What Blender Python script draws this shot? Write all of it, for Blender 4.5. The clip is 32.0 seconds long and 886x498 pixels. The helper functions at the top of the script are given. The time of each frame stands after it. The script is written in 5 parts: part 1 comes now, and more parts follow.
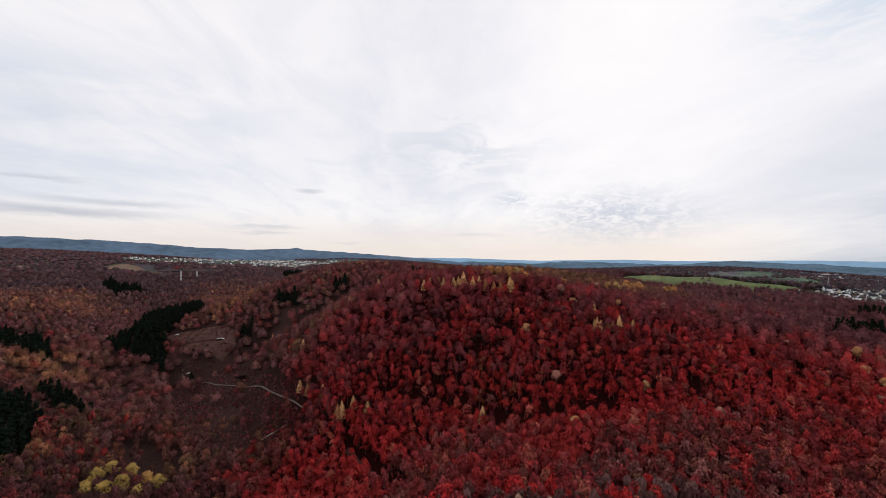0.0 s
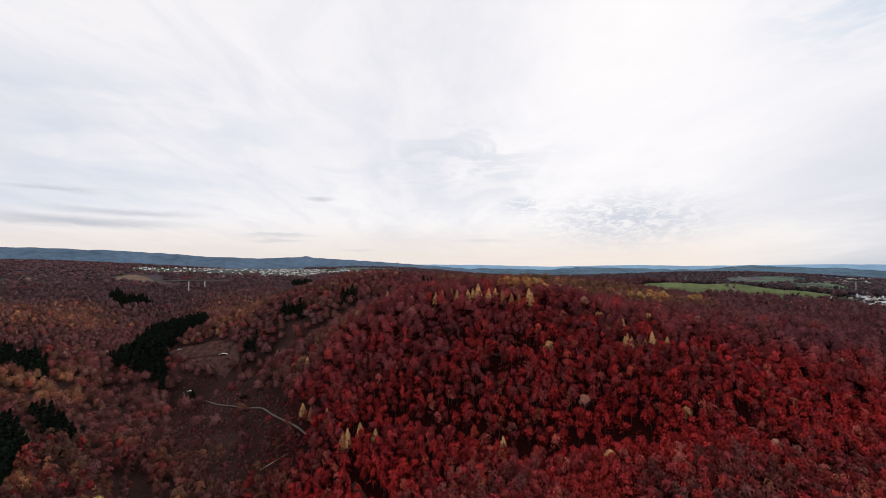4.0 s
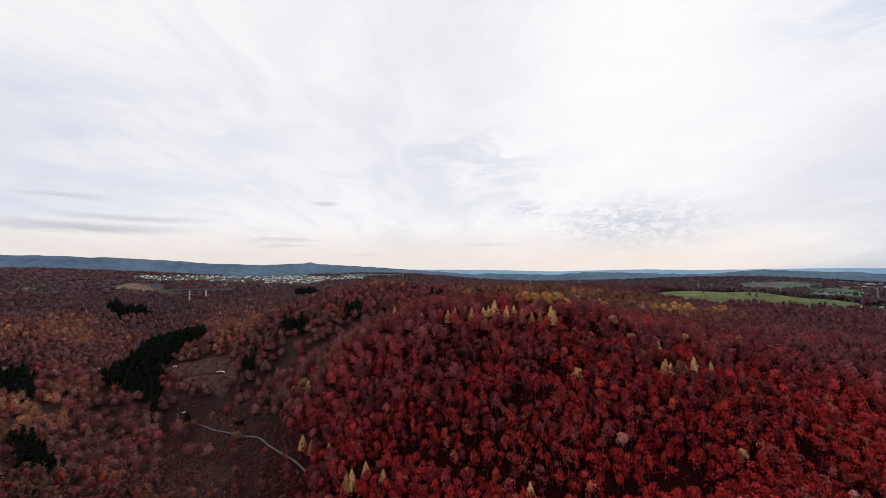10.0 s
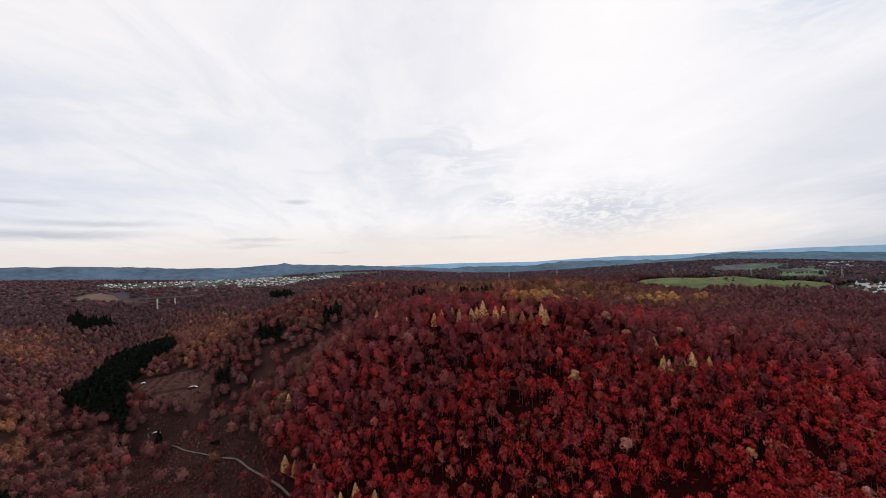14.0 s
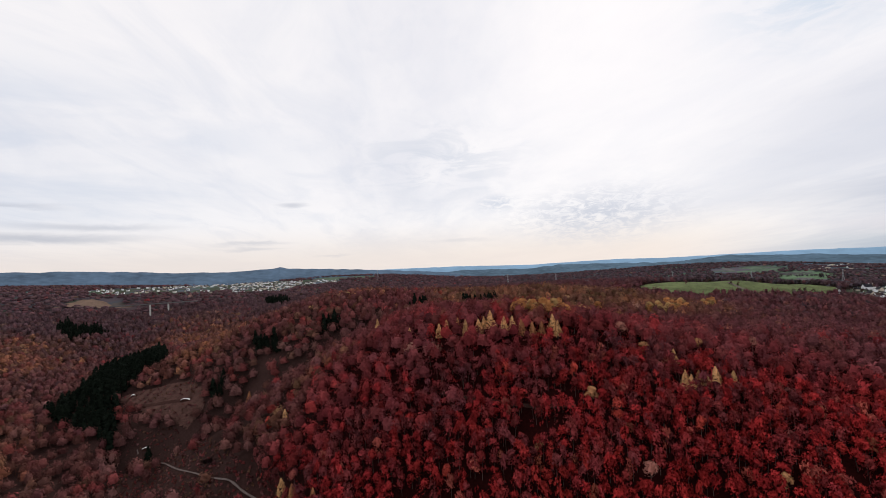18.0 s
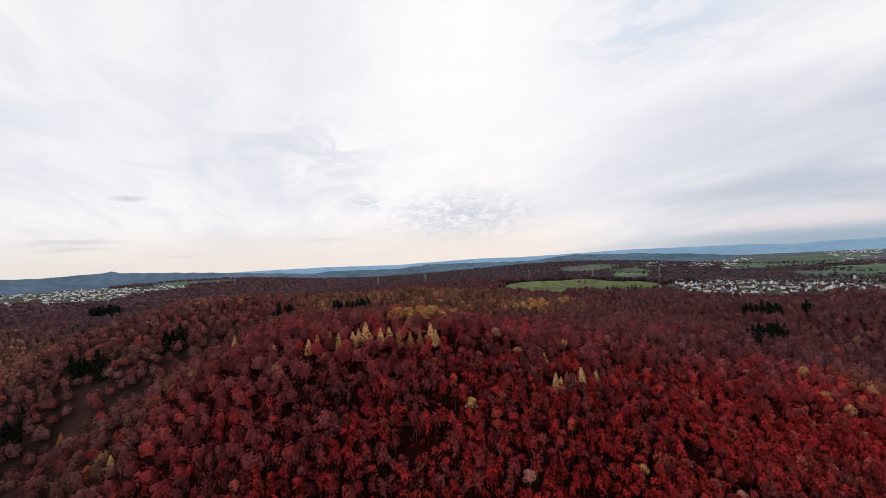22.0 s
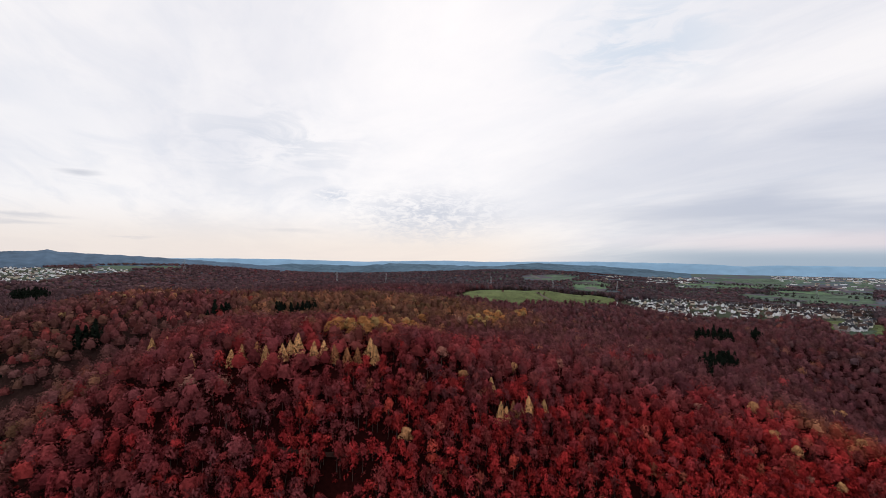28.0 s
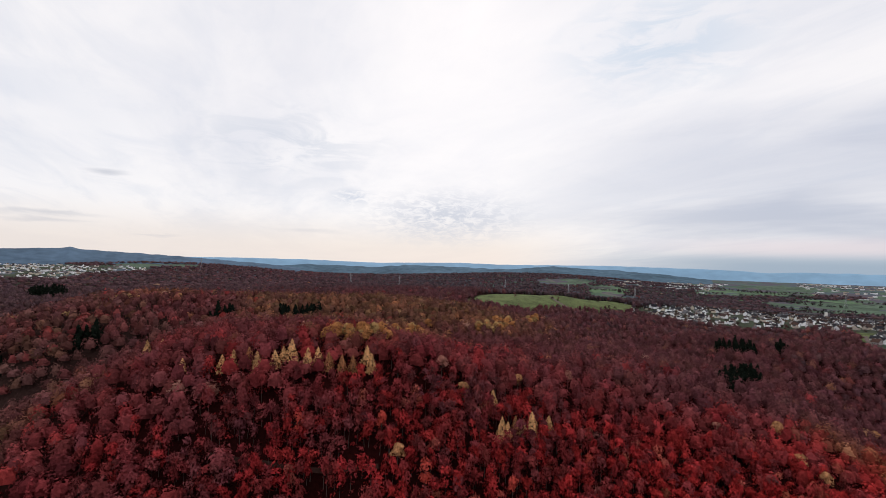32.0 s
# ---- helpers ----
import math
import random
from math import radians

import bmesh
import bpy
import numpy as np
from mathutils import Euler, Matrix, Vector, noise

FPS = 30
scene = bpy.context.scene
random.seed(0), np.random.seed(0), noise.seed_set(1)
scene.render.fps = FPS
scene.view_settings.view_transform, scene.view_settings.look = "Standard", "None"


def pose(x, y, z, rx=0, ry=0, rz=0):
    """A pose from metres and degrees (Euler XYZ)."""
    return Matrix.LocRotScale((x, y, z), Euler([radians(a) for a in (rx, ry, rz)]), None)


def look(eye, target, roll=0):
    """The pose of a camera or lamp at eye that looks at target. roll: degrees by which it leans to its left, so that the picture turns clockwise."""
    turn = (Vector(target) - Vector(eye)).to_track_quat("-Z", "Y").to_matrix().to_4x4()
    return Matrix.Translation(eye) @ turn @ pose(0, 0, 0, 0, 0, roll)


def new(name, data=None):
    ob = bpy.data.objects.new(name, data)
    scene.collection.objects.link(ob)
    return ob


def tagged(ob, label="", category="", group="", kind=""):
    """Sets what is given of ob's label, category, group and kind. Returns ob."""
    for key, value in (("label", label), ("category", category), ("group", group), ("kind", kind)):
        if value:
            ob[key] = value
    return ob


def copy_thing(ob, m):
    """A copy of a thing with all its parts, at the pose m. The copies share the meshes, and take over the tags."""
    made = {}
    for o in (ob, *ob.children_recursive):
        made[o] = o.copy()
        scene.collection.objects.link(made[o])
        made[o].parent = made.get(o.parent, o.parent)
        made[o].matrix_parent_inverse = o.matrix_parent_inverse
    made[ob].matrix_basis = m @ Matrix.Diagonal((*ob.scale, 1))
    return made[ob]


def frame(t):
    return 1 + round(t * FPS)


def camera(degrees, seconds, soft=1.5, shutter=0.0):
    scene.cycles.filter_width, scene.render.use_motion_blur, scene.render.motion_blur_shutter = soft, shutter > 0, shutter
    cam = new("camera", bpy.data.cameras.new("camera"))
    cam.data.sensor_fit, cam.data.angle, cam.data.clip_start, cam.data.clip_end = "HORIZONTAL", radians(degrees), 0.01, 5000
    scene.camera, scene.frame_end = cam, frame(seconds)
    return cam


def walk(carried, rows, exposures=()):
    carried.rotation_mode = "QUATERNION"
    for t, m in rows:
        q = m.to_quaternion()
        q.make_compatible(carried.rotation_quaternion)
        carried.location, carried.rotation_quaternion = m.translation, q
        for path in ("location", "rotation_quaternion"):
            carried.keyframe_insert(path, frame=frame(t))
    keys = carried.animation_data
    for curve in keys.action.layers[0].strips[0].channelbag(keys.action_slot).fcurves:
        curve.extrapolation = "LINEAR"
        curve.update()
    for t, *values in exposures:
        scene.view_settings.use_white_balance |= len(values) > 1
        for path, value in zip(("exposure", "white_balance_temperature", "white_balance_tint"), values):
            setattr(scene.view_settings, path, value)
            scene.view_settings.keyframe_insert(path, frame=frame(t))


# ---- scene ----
PATH = [
    (0, 0.17, 0.32, 129.40, 91.391, -0.673, 0.002),
    (0.5, -0.15, 4.42, 129.84, 91.709, -0.502, 0.052),
    (1, -0.46, 8.51, 130.29, 91.860, -0.502, 0.140),
    (1.5, -0.78, 12.59, 130.78, 91.986, -0.415, 0.304),
    (2, -1.10, 16.64, 131.30, 92.057, -0.469, 0.480),
    (2.5, -1.44, 20.64, 131.86, 92.067, -0.473, 0.681),
    (3, -1.78, 24.59, 132.47, 92.108, -0.382, 0.889),
    (3.5, -2.14, 28.48, 133.11, 92.175, -0.295, 1.094),
    (5.5, -4.02, 42.59, 136.28, 92.182, 0.021, 1.826),
    (6, -4.58, 45.74, 137.03, 92.249, -0.029, 1.997),
    (6.5, -5.16, 48.82, 137.77, 92.310, 0.083, 2.136),
    (7, -5.76, 51.83, 138.50, 92.369, 0.083, 2.165),
    (7.5, -6.40, 54.78, 139.24, 92.468, -0.024, 2.239),
    (8, -7.08, 57.65, 140.00, 92.454, 0.021, 2.369),
    (8.5, -7.81, 60.44, 140.78, 92.549, -0.035, 2.511),
    (9, -8.60, 63.15, 141.58, 92.655, 0.007, 2.501),
    (9.5, -9.45, 65.79, 142.38, 92.661, 0.193, 2.144),
    (10, -10.35, 68.39, 143.20, 92.699, 0.058, 1.870),
    (10.5, -11.29, 70.94, 144.02, 92.705, 0.131, 1.534),
    (11, -12.24, 73.45, 144.85, 92.630, 0.486, 1.105),
    (11.5, -13.18, 75.92, 145.66, 92.589, 0.841, 0.568),
    (12, -14.09, 78.34, 146.45, 92.587, 1.167, -0.035),
    (12.5, -14.94, 80.73, 147.21, 92.589, 1.387, -0.453),
    (13, -15.75, 83.10, 147.93, 92.240, 1.886, -0.701),
    (13.5, -16.51, 85.48, 148.60, 91.929, 2.203, -0.915),
    (14, -17.23, 87.85, 149.22, 91.867, 2.386, -1.077),
    (14.5, -17.92, 90.23, 149.81, 91.770, 2.257, -1.187),
    (16.5, -20.42, 99.52, 151.61, 92.182, 2.043, -1.041),
    (17, -21.36, 101.94, 152.22, 92.104, 1.975, -0.870),
    (17.5, -22.34, 104.38, 152.85, 92.168, 2.177, -0.880),
    (18, -23.34, 106.83, 153.52, 92.210, 2.558, -1.523),
    (18.5, -24.28, 109.32, 154.23, 92.114, 3.186, -3.939),
    (19, -25.10, 111.83, 154.98, 92.017, 3.409, -6.718),
    (19.5, -25.73, 114.38, 155.78, 91.914, 3.426, -9.196),
    (20, -26.15, 116.97, 156.61, 91.912, 3.801, -10.637),
    (20.5, -26.33, 119.56, 157.45, 91.809, 4.231, -11.646),
    (21, -26.23, 122.13, 158.28, 91.682, 4.062, -13.300),
    (21.5, -25.84, 124.64, 159.09, 91.482, 3.630, -15.546),
    (22, -25.16, 127.03, 159.86, 91.355, 3.151, -17.862),
    (22.5, -24.21, 129.28, 160.59, 91.267, 2.598, -19.618),
    (23, -23.02, 131.38, 161.28, 91.178, 2.346, -20.581),
    (23.5, -21.64, 133.33, 161.93, 91.231, 1.862, -21.450),
    (24, -20.11, 135.16, 162.56, 91.210, 1.345, -22.103),
    (24.5, -18.48, 136.92, 163.17, 91.124, 0.629, -22.584),
    (25, -16.78, 138.65, 163.78, 91.180, 0.295, -23.166),
    (25.5, -15.03, 140.36, 164.41, 91.232, 0.000, -23.519),
    (27.5, -7.24, 147.03, 167.03, 91.251, -0.552, -22.566),
    (28, -5.31, 148.46, 167.43, 91.262, -0.653, -22.209),
    (28.5, -3.38, 149.87, 167.77, 91.290, -0.763, -21.851),
    (29, -1.48, 151.23, 168.08, 91.288, -0.825, -21.517),
    (29.5, 0.39, 152.56, 168.34, 91.327, -0.882, -21.228),
    (30, 2.22, 153.86, 168.58, 91.424, -1.119, -20.978),
    (30.5, 4.01, 155.16, 168.80, 91.434, -1.250, -20.725),
    (31, 5.78, 156.45, 169.02, 91.443, -1.301, -20.470),
    (31.5, 7.52, 157.75, 169.23, 91.457, -1.319, -20.311),
    (32, 9.26, 159.06, 169.45, 91.463, -1.440, -20.162),
]
cam = camera(88.28, 32.0, soft=0.65)
walk(cam, [(t, pose(*p)) for t, *p in PATH])

# ---------------------------------------------------------------- light
def sky_world():
    w = bpy.data.worlds.new("overcast_sky")
    scene.world = w
    w.use_nodes = True
    nt = w.node_tree
    nt.nodes.clear()
    L = nt.links.new

    def put(sock, v):
        if isinstance(v, bpy.types.NodeSocket):
            L(v, sock)
        else:
            sock.default_value = v

    def m(op, a, b=0.0, c=0.0):
        n = nt.nodes.new("ShaderNodeMath")
        n.operation = op
        for i, v in enumerate((a, b, c)):
            put(n.inputs[i], v)
        return n.outputs[0]

    def mix(f, a, b, mode="MIX"):
        n = nt.nodes.new("ShaderNodeMix")
        n.data_type, n.blend_type = "RGBA", mode
        put(n.inputs["Factor"], f)
        put(n.inputs[6], a)
        put(n.inputs[7], b)
        return n.outputs[2]

    def band(x, lo, hi, a=0.0, b=1.0):
        n = nt.nodes.new("ShaderNodeMapRange")
        n.interpolation_type = "SMOOTHSTEP"
        for i, v in enumerate((x, lo, hi, a, b)):
            put(n.inputs[i], v)
        return n.outputs[0]

    def cloud(vec, scale, detail, rough, stretch=(1, 1, 1), dist=0.0, turn=0.0):
        mp = nt.nodes.new("ShaderNodeMapping")
        mp.inputs["Scale"].default_value = stretch
        mp.inputs["Rotation"].default_value = (0, 0, radians(turn))
        L(vec, mp.inputs[0])
        n = nt.nodes.new("ShaderNodeTexNoise")
        n.inputs["Scale"].default_value, n.inputs["Detail"].default_value = scale, detail
        n.inputs["Roughness"].default_value, n.inputs["Distortion"].default_value = rough, dist
        L(mp.outputs[0], n.inputs["Vector"])
        return n.outputs[0]

    tc = nt.nodes.new("ShaderNodeTexCoord")
    sep = nt.nodes.new("ShaderNodeSeparateXYZ")
    L(tc.outputs["Generated"], sep.inputs[0])
    x, y, z = sep.outputs
    az = m("MULTIPLY", m("ARCTAN2", x, y), 57.2958)
    el = m("MULTIPLY", m("ARCSINE", z), 57.2958)
    zz = m("ADD", m("MAXIMUM", z, 0.0), 0.10)
    flat = nt.nodes.new("ShaderNodeCombineXYZ")
    L(m("DIVIDE", x, zz), flat.inputs[0])
    L(m("DIVIDE", y, zz), flat.inputs[1])
    plane = flat.outputs[0]
    ang = nt.nodes.new("ShaderNodeCombineXYZ")
    L(az, ang.inputs[0])
    L(el, ang.inputs[1])
    ang = ang.outputs[0]

    def spot(a, e, wa, we, edge=0.4):
        d = m("SQRT", m("ADD", m("POWER", m("ABSOLUTE", m("DIVIDE", m("SUBTRACT", az, a), wa)), 2.0),
                        m("POWER", m("ABSOLUTE", m("DIVIDE", m("SUBTRACT", el, e), we)), 2.0)))
        return band(d, edge, 1.0, 1.0, 0.0)

    ns = nt.nodes.new("ShaderNodeTexSky")
    ns.sky_type, ns.sun_disc = "NISHITA", False
    ns.sun_elevation, ns.sun_rotation = radians(37), radians(24)
    blue = mix(1.0, ns.outputs[0], (0.10, 0.10, 0.10, 1), "MULTIPLY")
    broad = cloud(plane, 0.62, 6, 0.58, (1.0, 0.42, 1), 0.5, 24)
    wisp = cloud(plane, 2.2, 7, 0.62, (1.0, 0.38, 1), 0.9, 30)
    fleece = cloud(plane, 7.5, 5, 0.6, (1.0, 0.55, 1), 0.5, 12)
    layer = mix(band(broad, 0.36, 0.60), (0.80, 0.80, 0.86, 1), (0.985, 0.955, 0.965, 1))
    layer = mix(m("MULTIPLY", band(wisp, 0.45, 0.70), 0.45), layer, (0.75, 0.77, 0.85, 1))
    layer = mix(m("MULTIPLY", m("MULTIPLY", band(fleece, 0.50, 0.72), band(broad, 0.58, 0.44)), 0.25), layer, (0.70, 0.73, 0.82, 1))
    # brighter where the sun stands behind the cloud
    layer = mix(m("MULTIPLY", spot(24, 18, 40, 26, 0.0), 0.62), layer, (1.03, 0.995, 1.0, 1))
    # grey sheets low at either side
    side = cloud(ang, 0.06, 5, 0.55, (0.35, 2.2, 1), 0.5)
    layer = mix(m("MULTIPLY", m("MULTIPLY", band(el, 0.5, 3.0), band(el, 11.0, 18.0, 1.0, 0.0)), m("MULTIPLY", band(az, 24, 56), band(side, 0.38, 0.6, 0.45, 1.0))), layer, (0.545, 0.575, 0.68, 1))
    layer = mix(m("MULTIPLY", m("MULTIPLY", band(el, 3.0, 7.0), band(el, 14.0, 24.0, 1.0, 0.0)), m("MULTIPLY", band(az, -5, -40), band(side, 0.40, 0.6, 0.2, 0.8))), layer, (0.66, 0.71, 0.82, 1))
    # warm light along the horizon
    glow = m("MULTIPLY", band(el, 6.5, 1.0), band(az, 45, 25))
    layer = mix(m("MULTIPLY", glow, 0.85), layer, (0.86, 0.775, 0.735, 1))
    layer = mix(m("MULTIPLY", band(el, 2.8, 0.3), band(az, 26, 56)), layer, (0.34, 0.44, 0.56, 1))
    layer = mix(m("MULTIPLY", m("MULTIPLY", band(el, 0.8, 2.0), band(el, 3.6, 2.2)), m("MULTIPLY", band(az, 38, 60), 0.6)), layer, (0.80, 0.70, 0.75, 1))
    # flocked cloud over the hills and its neighbours
    flock = cloud(ang, 1.0, 5, 0.7, (0.55, 1.5, 1), 0.8, 24)
    layer = mix(m("MULTIPLY", spot(20.5, 5.4, 15.0, 4.8, 0.0), band(flock, 0.38, 0.60, 0.12, 0.9)), layer, (0.58, 0.61, 0.71, 1))
    layer = mix(m("MULTIPLY", spot(8.5, 7.6, 3.6, 1.5, 0.1), band(flock, 0.35, 0.62)), layer, (0.68, 0.71, 0.80, 1))
    soft = cloud(ang, 0.35, 5, 0.6, (0.4, 1.3, 1), 0.8, 20)
    layer = mix(m("MULTIPLY", spot(1, 13, 16, 7, 0.0), band(soft, 0.42, 0.62, 0.0, 0.75)), layer, (0.68, 0.71, 0.79, 1))
    layer = mix(m("MULTIPLY", spot(45, 24, 16, 8, 0.0), band(soft, 0.40, 0.60, 0.25, 0.9)), layer, (0.66, 0.74, 0.85, 1))
    # thin dark lens clouds, drawn out by the wind
    fray = m("MULTIPLY", m("SUBTRACT", cloud(ang, 0.5, 5, 0.6, (0.35, 1.5, 1), 0.6), 0.5), 1.3)
    el = m("ADD", el, fray)
    for a, e, wa, we, k in ((-40, 4.3, 13, 0.75, 0.75), (-36, 5.5, 10, 0.6, 0.55), (-42, 7.3, 6, 0.4, 0.45), (-21, 3.6, 6, 0.4, 0.5), (-16.5, 8.2, 2.6, 0.5, 0.6), (-21, 3.0, 5, 0.35, 0.4), (-12, 2.0, 3, 0.25, 0.3), (4, 3.2, 6, 0.4, 0.25)):
        layer = mix(m("MULTIPLY", spot(a, e, wa, we, 0.0), k), layer, (0.50, 0.52, 0.60, 1))
    cover = m("MULTIPLY", band(z, -0.03, 0.02, 1.0, 1.0), 0.93)
    sky = mix(cover, blue, layer)
    sky = mix(band(z, -0.007, -0.05), sky, (0.16, 0.15, 0.16, 1))
    bg = nt.nodes.new("ShaderNodeBackground")
    L(sky, bg.inputs[0])
    bg.inputs[1].default_value = 1.0
    out = nt.nodes.new("ShaderNodeOutputWorld")
    L(bg.outputs[0], out.inputs[0])


sky_world()
sun = new("sun", bpy.data.lights.new("sun", "SUN"))
sun.data.energy, sun.data.angle, sun.data.color = 1.4, radians(16), (1.0, 0.95, 0.88)
sun.matrix_world = look((0, 0, 900), (-math.sin(radians(24)) * 100, -math.cos(radians(24)) * 100, 900 - 75))


# ---------------------------------------------------------------- materials
def material(name, base, rough=0.9, vary=0.25, scale=0.3, fine=3.0, bump=0.3, source="", metal=0.0, gloss=0.25):
    """A surface with variation at two sizes; source: where its base colour comes from ('leaf' attribute or the object's own colour)."""
    mt = bpy.data.materials.new(name)
    mt.use_nodes = True
    nt = mt.node_tree
    b = nt.nodes["Principled BSDF"]
    L = nt.links.new
    b.inputs["Roughness"].default_value = rough
    b.inputs["Metallic"].default_value = metal
    b.inputs["Specular IOR Level"].default_value = gloss
    geo = nt.nodes.new("ShaderNodeNewGeometry")
    n1, n2 = nt.nodes.new("ShaderNodeTexNoise"), nt.nodes.new("ShaderNodeTexNoise")
    for n, s in ((n1, scale), (n2, fine)):
        n.inputs["Scale"].default_value, n.inputs["Detail"].default_value = s, 4
        L(geo.outputs["Position"], n.inputs["Vector"])
    add = nt.nodes.new("ShaderNodeMath")
    add.operation = "ADD"
    L(n1.outputs[0], add.inputs[0])
    L(n2.outputs[0], add.inputs[1])
    rg = nt.nodes.new("ShaderNodeMapRange")
    L(add.outputs[0], rg.inputs[0])
    for i, v in enumerate((0.7, 1.3, 1 - vary, 1 + vary)):
        rg.inputs[1 + i].default_value = v
    mul = nt.nodes.new("ShaderNodeVectorMath")
    mul.operation = "SCALE"
    if source == "leaf":
        at = nt.nodes.new("ShaderNodeAttribute")
        at.attribute_name = "leaf"
        L(at.outputs["Color"], mul.inputs[0])
    elif source == "own":
        at = nt.nodes.new("ShaderNodeObjectInfo")
        L(at.outputs["Color"], mul.inputs[0])
    else:
        mul.inputs[0].default_value = base
    L(rg.outputs[0], mul.inputs["Scale"])
    L(mul.outputs[0], b.inputs["Base Color"])
    if bump:
        bp = nt.nodes.new("ShaderNodeBump")
        bp.inputs["Strength"].default_value, bp.inputs["Distance"].default_value = bump, 0.2
        L(n2.outputs[0], bp.inputs["Height"])
        L(bp.outputs[0], b.inputs["Normal"])
    return mt


def crown_shading(mt):
    """Leaves take the light as one rounded crown."""
    nt = mt.node_tree
    at = nt.nodes.new("ShaderNodeAttribute")
    at.attribute_name = "facing"
    tr = nt.nodes.new("ShaderNodeVectorTransform")
    tr.vector_type, tr.convert_from, tr.convert_to = "NORMAL", "OBJECT", "WORLD"
    nt.links.new(at.outputs["Vector"], tr.inputs[0])
    geo = [n for n in nt.nodes if n.type == "NEW_GEOMETRY"][0]
    own = nt.nodes.new("ShaderNodeVectorMath")
    own.operation = "SCALE"
    own.inputs["Scale"].default_value = 0.45
    nt.links.new(geo.outputs["Normal"], own.inputs[0])
    add = nt.nodes.new("ShaderNodeVectorMath")
    nt.links.new(tr.outputs[0], add.inputs[0])
    nt.links.new(own.outputs[0], add.inputs[1])
    unit = nt.nodes.new("ShaderNodeVectorMath")
    unit.operation = "NORMALIZE"
    nt.links.new(add.outputs[0], unit.inputs[0])
    nt.links.new(unit.outputs[0], nt.nodes["Principled BSDF"].inputs["Normal"])
    return mt


LEAF = crown_shading(material("leaves", (0, 0, 0), 0.85, 0.26, 0.10, 1.9, 0.0, "leaf", gloss=0.0))
LEAF_OWN = crown_shading(material("leaves_single", (0, 0, 0), 0.85, 0.35, 0.4, 1.4, 0.0, "own", gloss=0.0))
BARK = material("bark", (0.085, 0.058, 0.050), 0.9, 0.35, 0.4, 6, 0.4, gloss=0.05)
NEEDLES = material("needles", (0.007, 0.011, 0.007), 0.8, 0.4, 0.1, 1.5, 0.0, gloss=0.03)
WALL = material("rendered_wall", (0.72, 0.70, 0.66), 0.85, 0.08, 0.2, 4, 0.1)
WALL_OWN = material("tinted_wall", (0, 0, 0), 0.85, 0.1, 0.2, 4, 0.1, "own")
ROOF_OWN = material("roof_tiles", (0, 0, 0), 0.85, 0.2, 0.5, 5, 0.2, "own", gloss=0.05)
GRASS = material("meadow_grass", (0.094, 0.114, 0.047), 0.9, 0.5, 0.04, 0.4, 0.3, gloss=0.02)
GARDEN = material("garden_plots", (0.050, 0.058, 0.040), 0.95, 0.4, 0.05, 0.3, 0.2, gloss=0.02)
GRASS_DULL = material("rough_grass", (0.084, 0.044, 0.036), 0.95, 0.5, 0.10, 0.9, 0.4, gloss=0.02)
FIELD_GREEN = material("winter_wheat", (0.076, 0.108, 0.076), 0.9, 0.45, 0.012, 0.09, 0.2, gloss=0.02)
FIELD_TAN = material("stubble", (0.140, 0.094, 0.070), 0.95, 0.3, 0.02, 0.2, 0.2, gloss=0.02)
FIELD_BRIGHT = material("grass_strip", (0.095, 0.150, 0.085), 0.9, 0.35, 0.02, 0.1, 0.2, gloss=0.02)
FIELD_PLOUGHED = material("ploughed_strip", (0.060, 0.058, 0.058), 0.95, 0.3, 0.02, 0.2, 0.2, gloss=0.02)
GRAVEL = material("gravel_track", (0.13, 0.10, 0.09), 0.95, 0.3, 0.3, 2.5, 0.4, gloss=0.02)
MUD = material("muddy_track", (0.050, 0.024, 0.020), 0.95, 0.35, 0.2, 2, 0.4, gloss=0.02)
DECK = material("weathered_deck", (0.13, 0.12, 0.12), 0.9, 0.2, 0.1, 2, 0.15)
CONCRETE = material("concrete", (0.55, 0.54, 0.50), 0.85, 0.12, 0.1, 2, 0.15)
STEEL = material("galvanised_steel", (0.35, 0.36, 0.37), 0.5, 0.1, 0.5, 3, 0.0, metal=0.6)
SHEET = material("white_sheeting", (0.80, 0.80, 0.80), 0.5, 0.06, 0.4, 3, 0.1)
WOOD = material("cut_wood", (0.42, 0.33, 0.26), 0.85, 0.3, 0.6, 4, 0.3)
GLASS = material("window_glass", (0.03, 0.035, 0.04), 0.15, 0.1, 0.5, 3, 0.0)
# far hills: the blue of distance haze is painted into the base colour
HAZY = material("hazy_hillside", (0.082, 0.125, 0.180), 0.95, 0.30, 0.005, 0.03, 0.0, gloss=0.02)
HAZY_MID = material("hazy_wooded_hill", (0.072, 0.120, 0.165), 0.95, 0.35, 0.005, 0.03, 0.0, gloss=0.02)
HAZY_PALE = material("haze_tinted_ridge", (0.22, 0.36, 0.50), 0.95, 0.12, 0.002, 0.01, 0.0, gloss=0.02)


